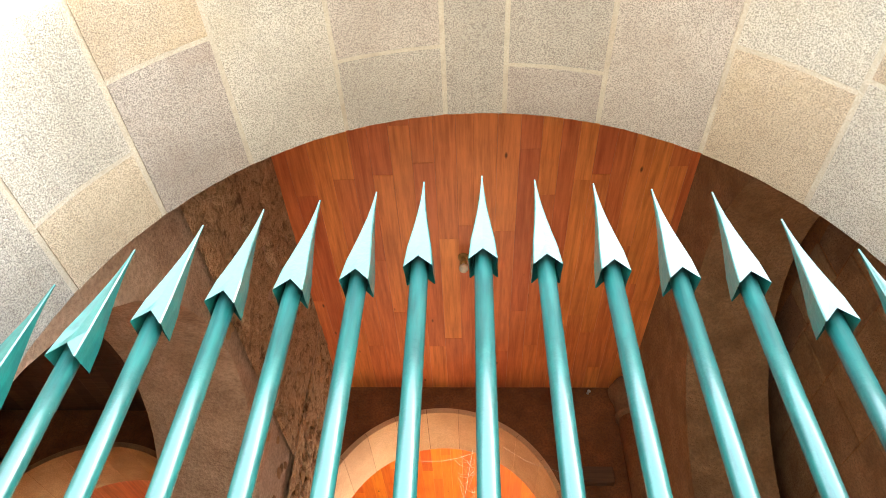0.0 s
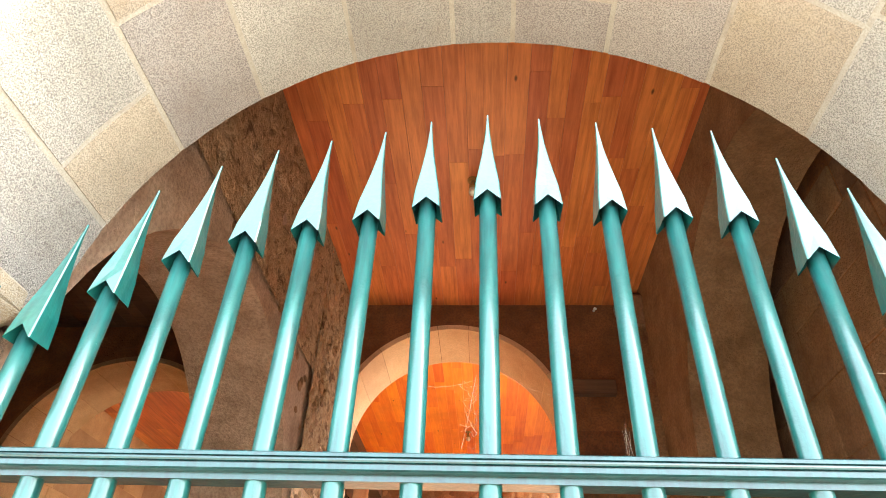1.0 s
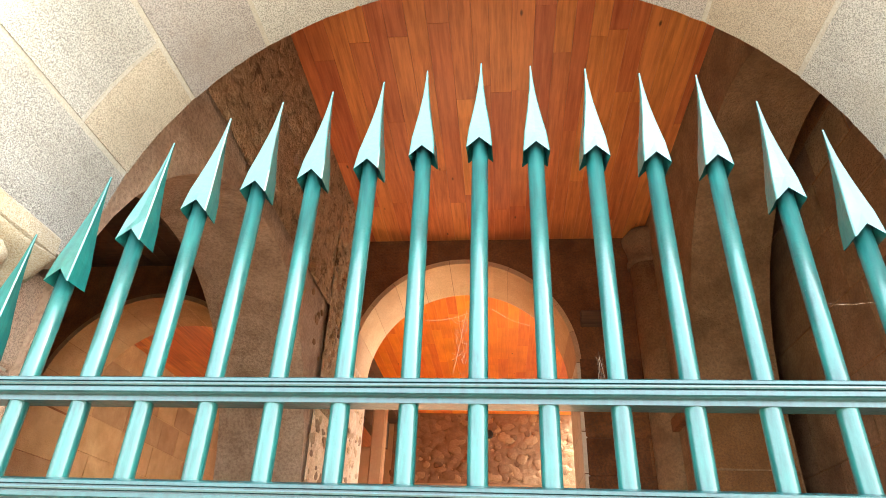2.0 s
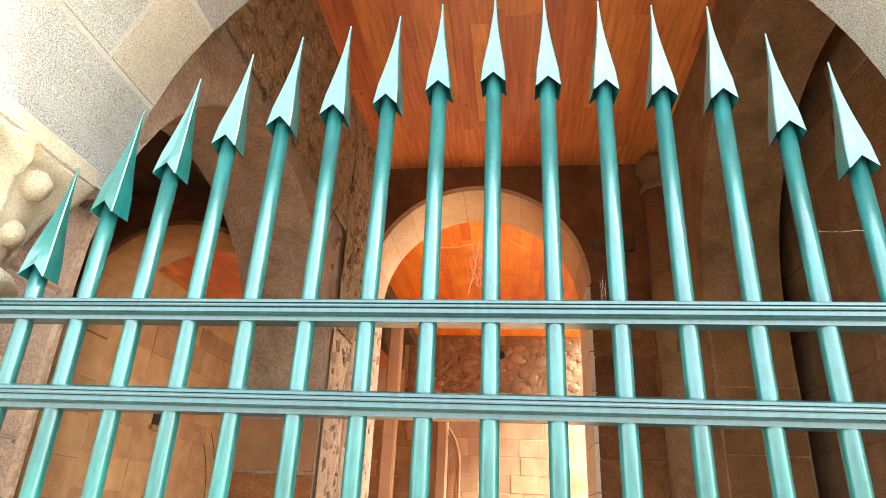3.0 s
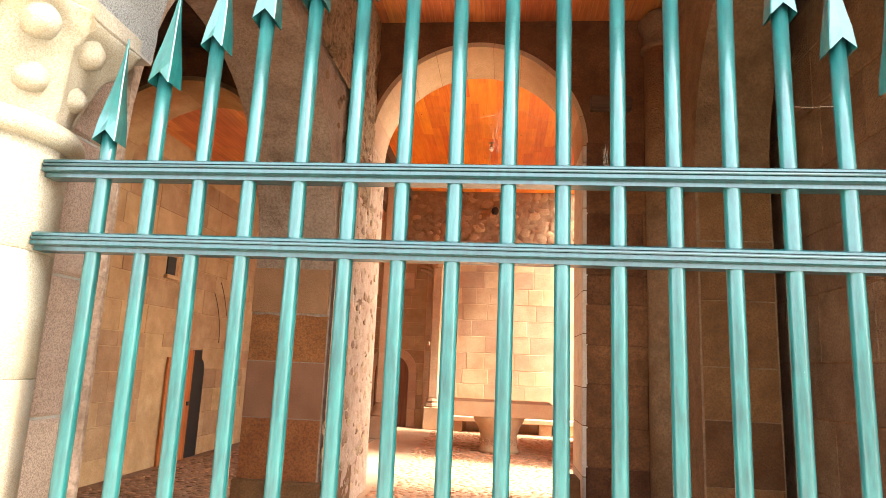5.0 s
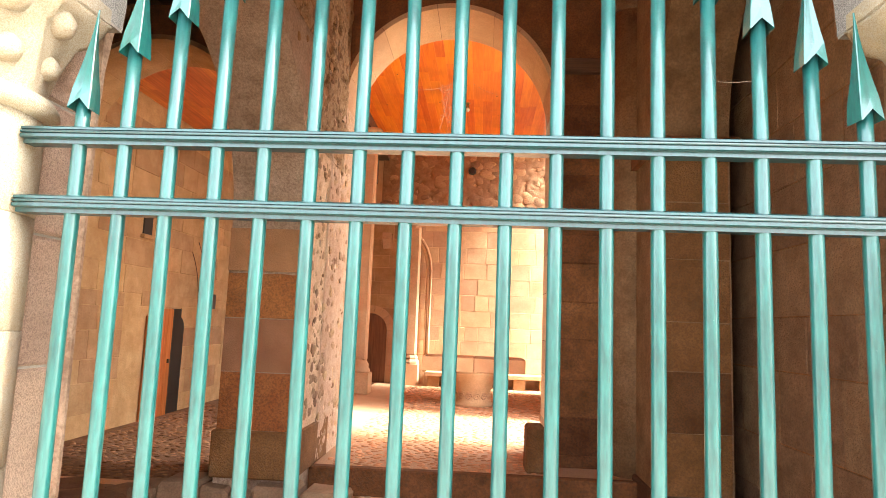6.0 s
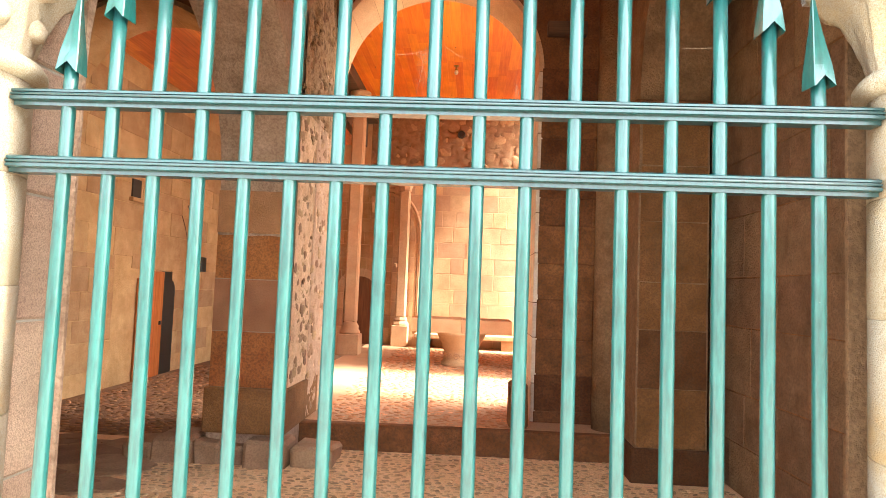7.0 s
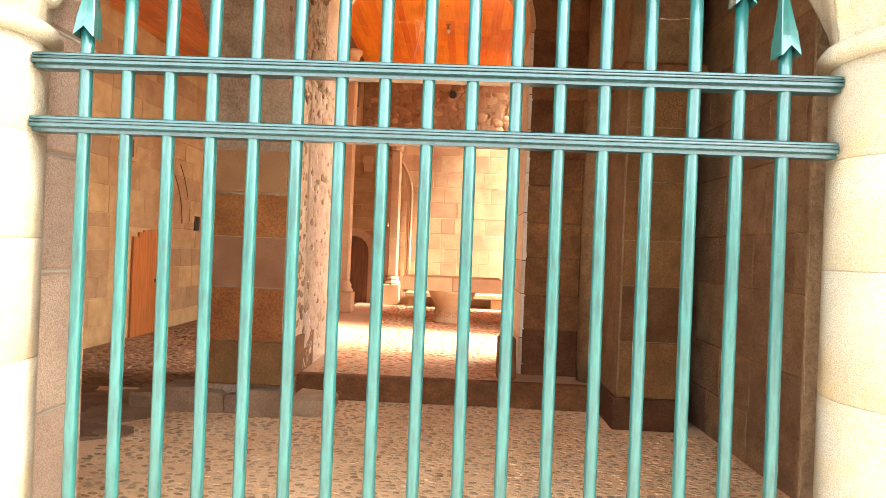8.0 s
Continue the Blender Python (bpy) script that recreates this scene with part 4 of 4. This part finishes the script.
# ---- cobwebs on the gate ----
def cobweb(name, spans, seed, label, sag=0.008, radius=0.00017):
    r = random.Random(seed)
    web = thing(name, label, "cobweb", "cobwebs on the gate")
    bm = bmesh.new()
    for a, b in spans:
        a, b = Vector(a), Vector(b)
        pts = []
        for n in range(8):
            t = n / 7
            p = a.lerp(b, t)
            p.z -= sag * math.sin(math.pi * t)
            p += Vector((r.uniform(-1, 1), r.uniform(-1, 1), r.uniform(-1, 1))) * 0.0012
            pts.append(tuple(p))
        tube(pts, radius * r.uniform(0.7, 1.3), 4, bm)
    tagged(part("threads", bm, WEB, web), kind="stuff")


r = random.Random(77)
spans = []
for n in range(22):
    x0 = r.uniform(-0.13, 0.13)
    spans.append(((x0, r.uniform(-0.02, 0.02), 2.302), (x0 + r.uniform(-0.06, 0.06), r.uniform(-0.02, 0.02), 2.302 + abs(r.gauss(0, 0.014)))))
for n in range(22):
    z0 = r.uniform(2.31, 2.5)
    spans.append(((-0.027, 0, z0), (-0.03 - abs(r.gauss(0, 0.018)), r.uniform(-0.01, 0.01), z0 + r.gauss(0, 0.025))))
spans += [((-0.14, 0, 2.47), (-0.026, 0, 2.49)), ((0.026, 0, 2.505), (0.14, 0, 2.45)), ((-0.03, 0, 2.5), (-0.06, 0.0, 2.33))]
cobweb("cobweb", spans, 5, "tangled dusty cobweb on the upper rail and bars")
spans = [((0.3 + r.uniform(-0.03, 0.0), 0, 2.302), (0.298 + r.uniform(-0.02, 0.0), 0.0, 2.33 + r.uniform(0, 0.08))) for n in range(5)]
cobweb("cobweb", spans, 6, "small tuft of cobweb beside a bar")
spans = [((0.84, 0, 2.51), (0.955, 0, 2.512))]
cobweb("cobweb", spans, 7, "single cobweb thread between two bars", 0.001, 0.0004)
spans = [((-1.275, 0, 2.20), (-1.16, 0, 2.235)), ((-1.275, 0, 2.13), (-1.21, 0, 2.215)), ((-1.21, 0, 2.215), (-1.165, 0, 2.16)), ((-1.21, 0, 2.215), (-1.20, 0, 2.24))]
spans += [((-1.27 + r.uniform(0, 0.03), 0, 2.07), (-1.2 + r.uniform(-0.03, 0.03), 0, 2.065 + abs(r.gauss(0, 0.012)))) for n in range(14)]
cobweb("cobweb", spans, 8, "thin cobweb strung between two bars")
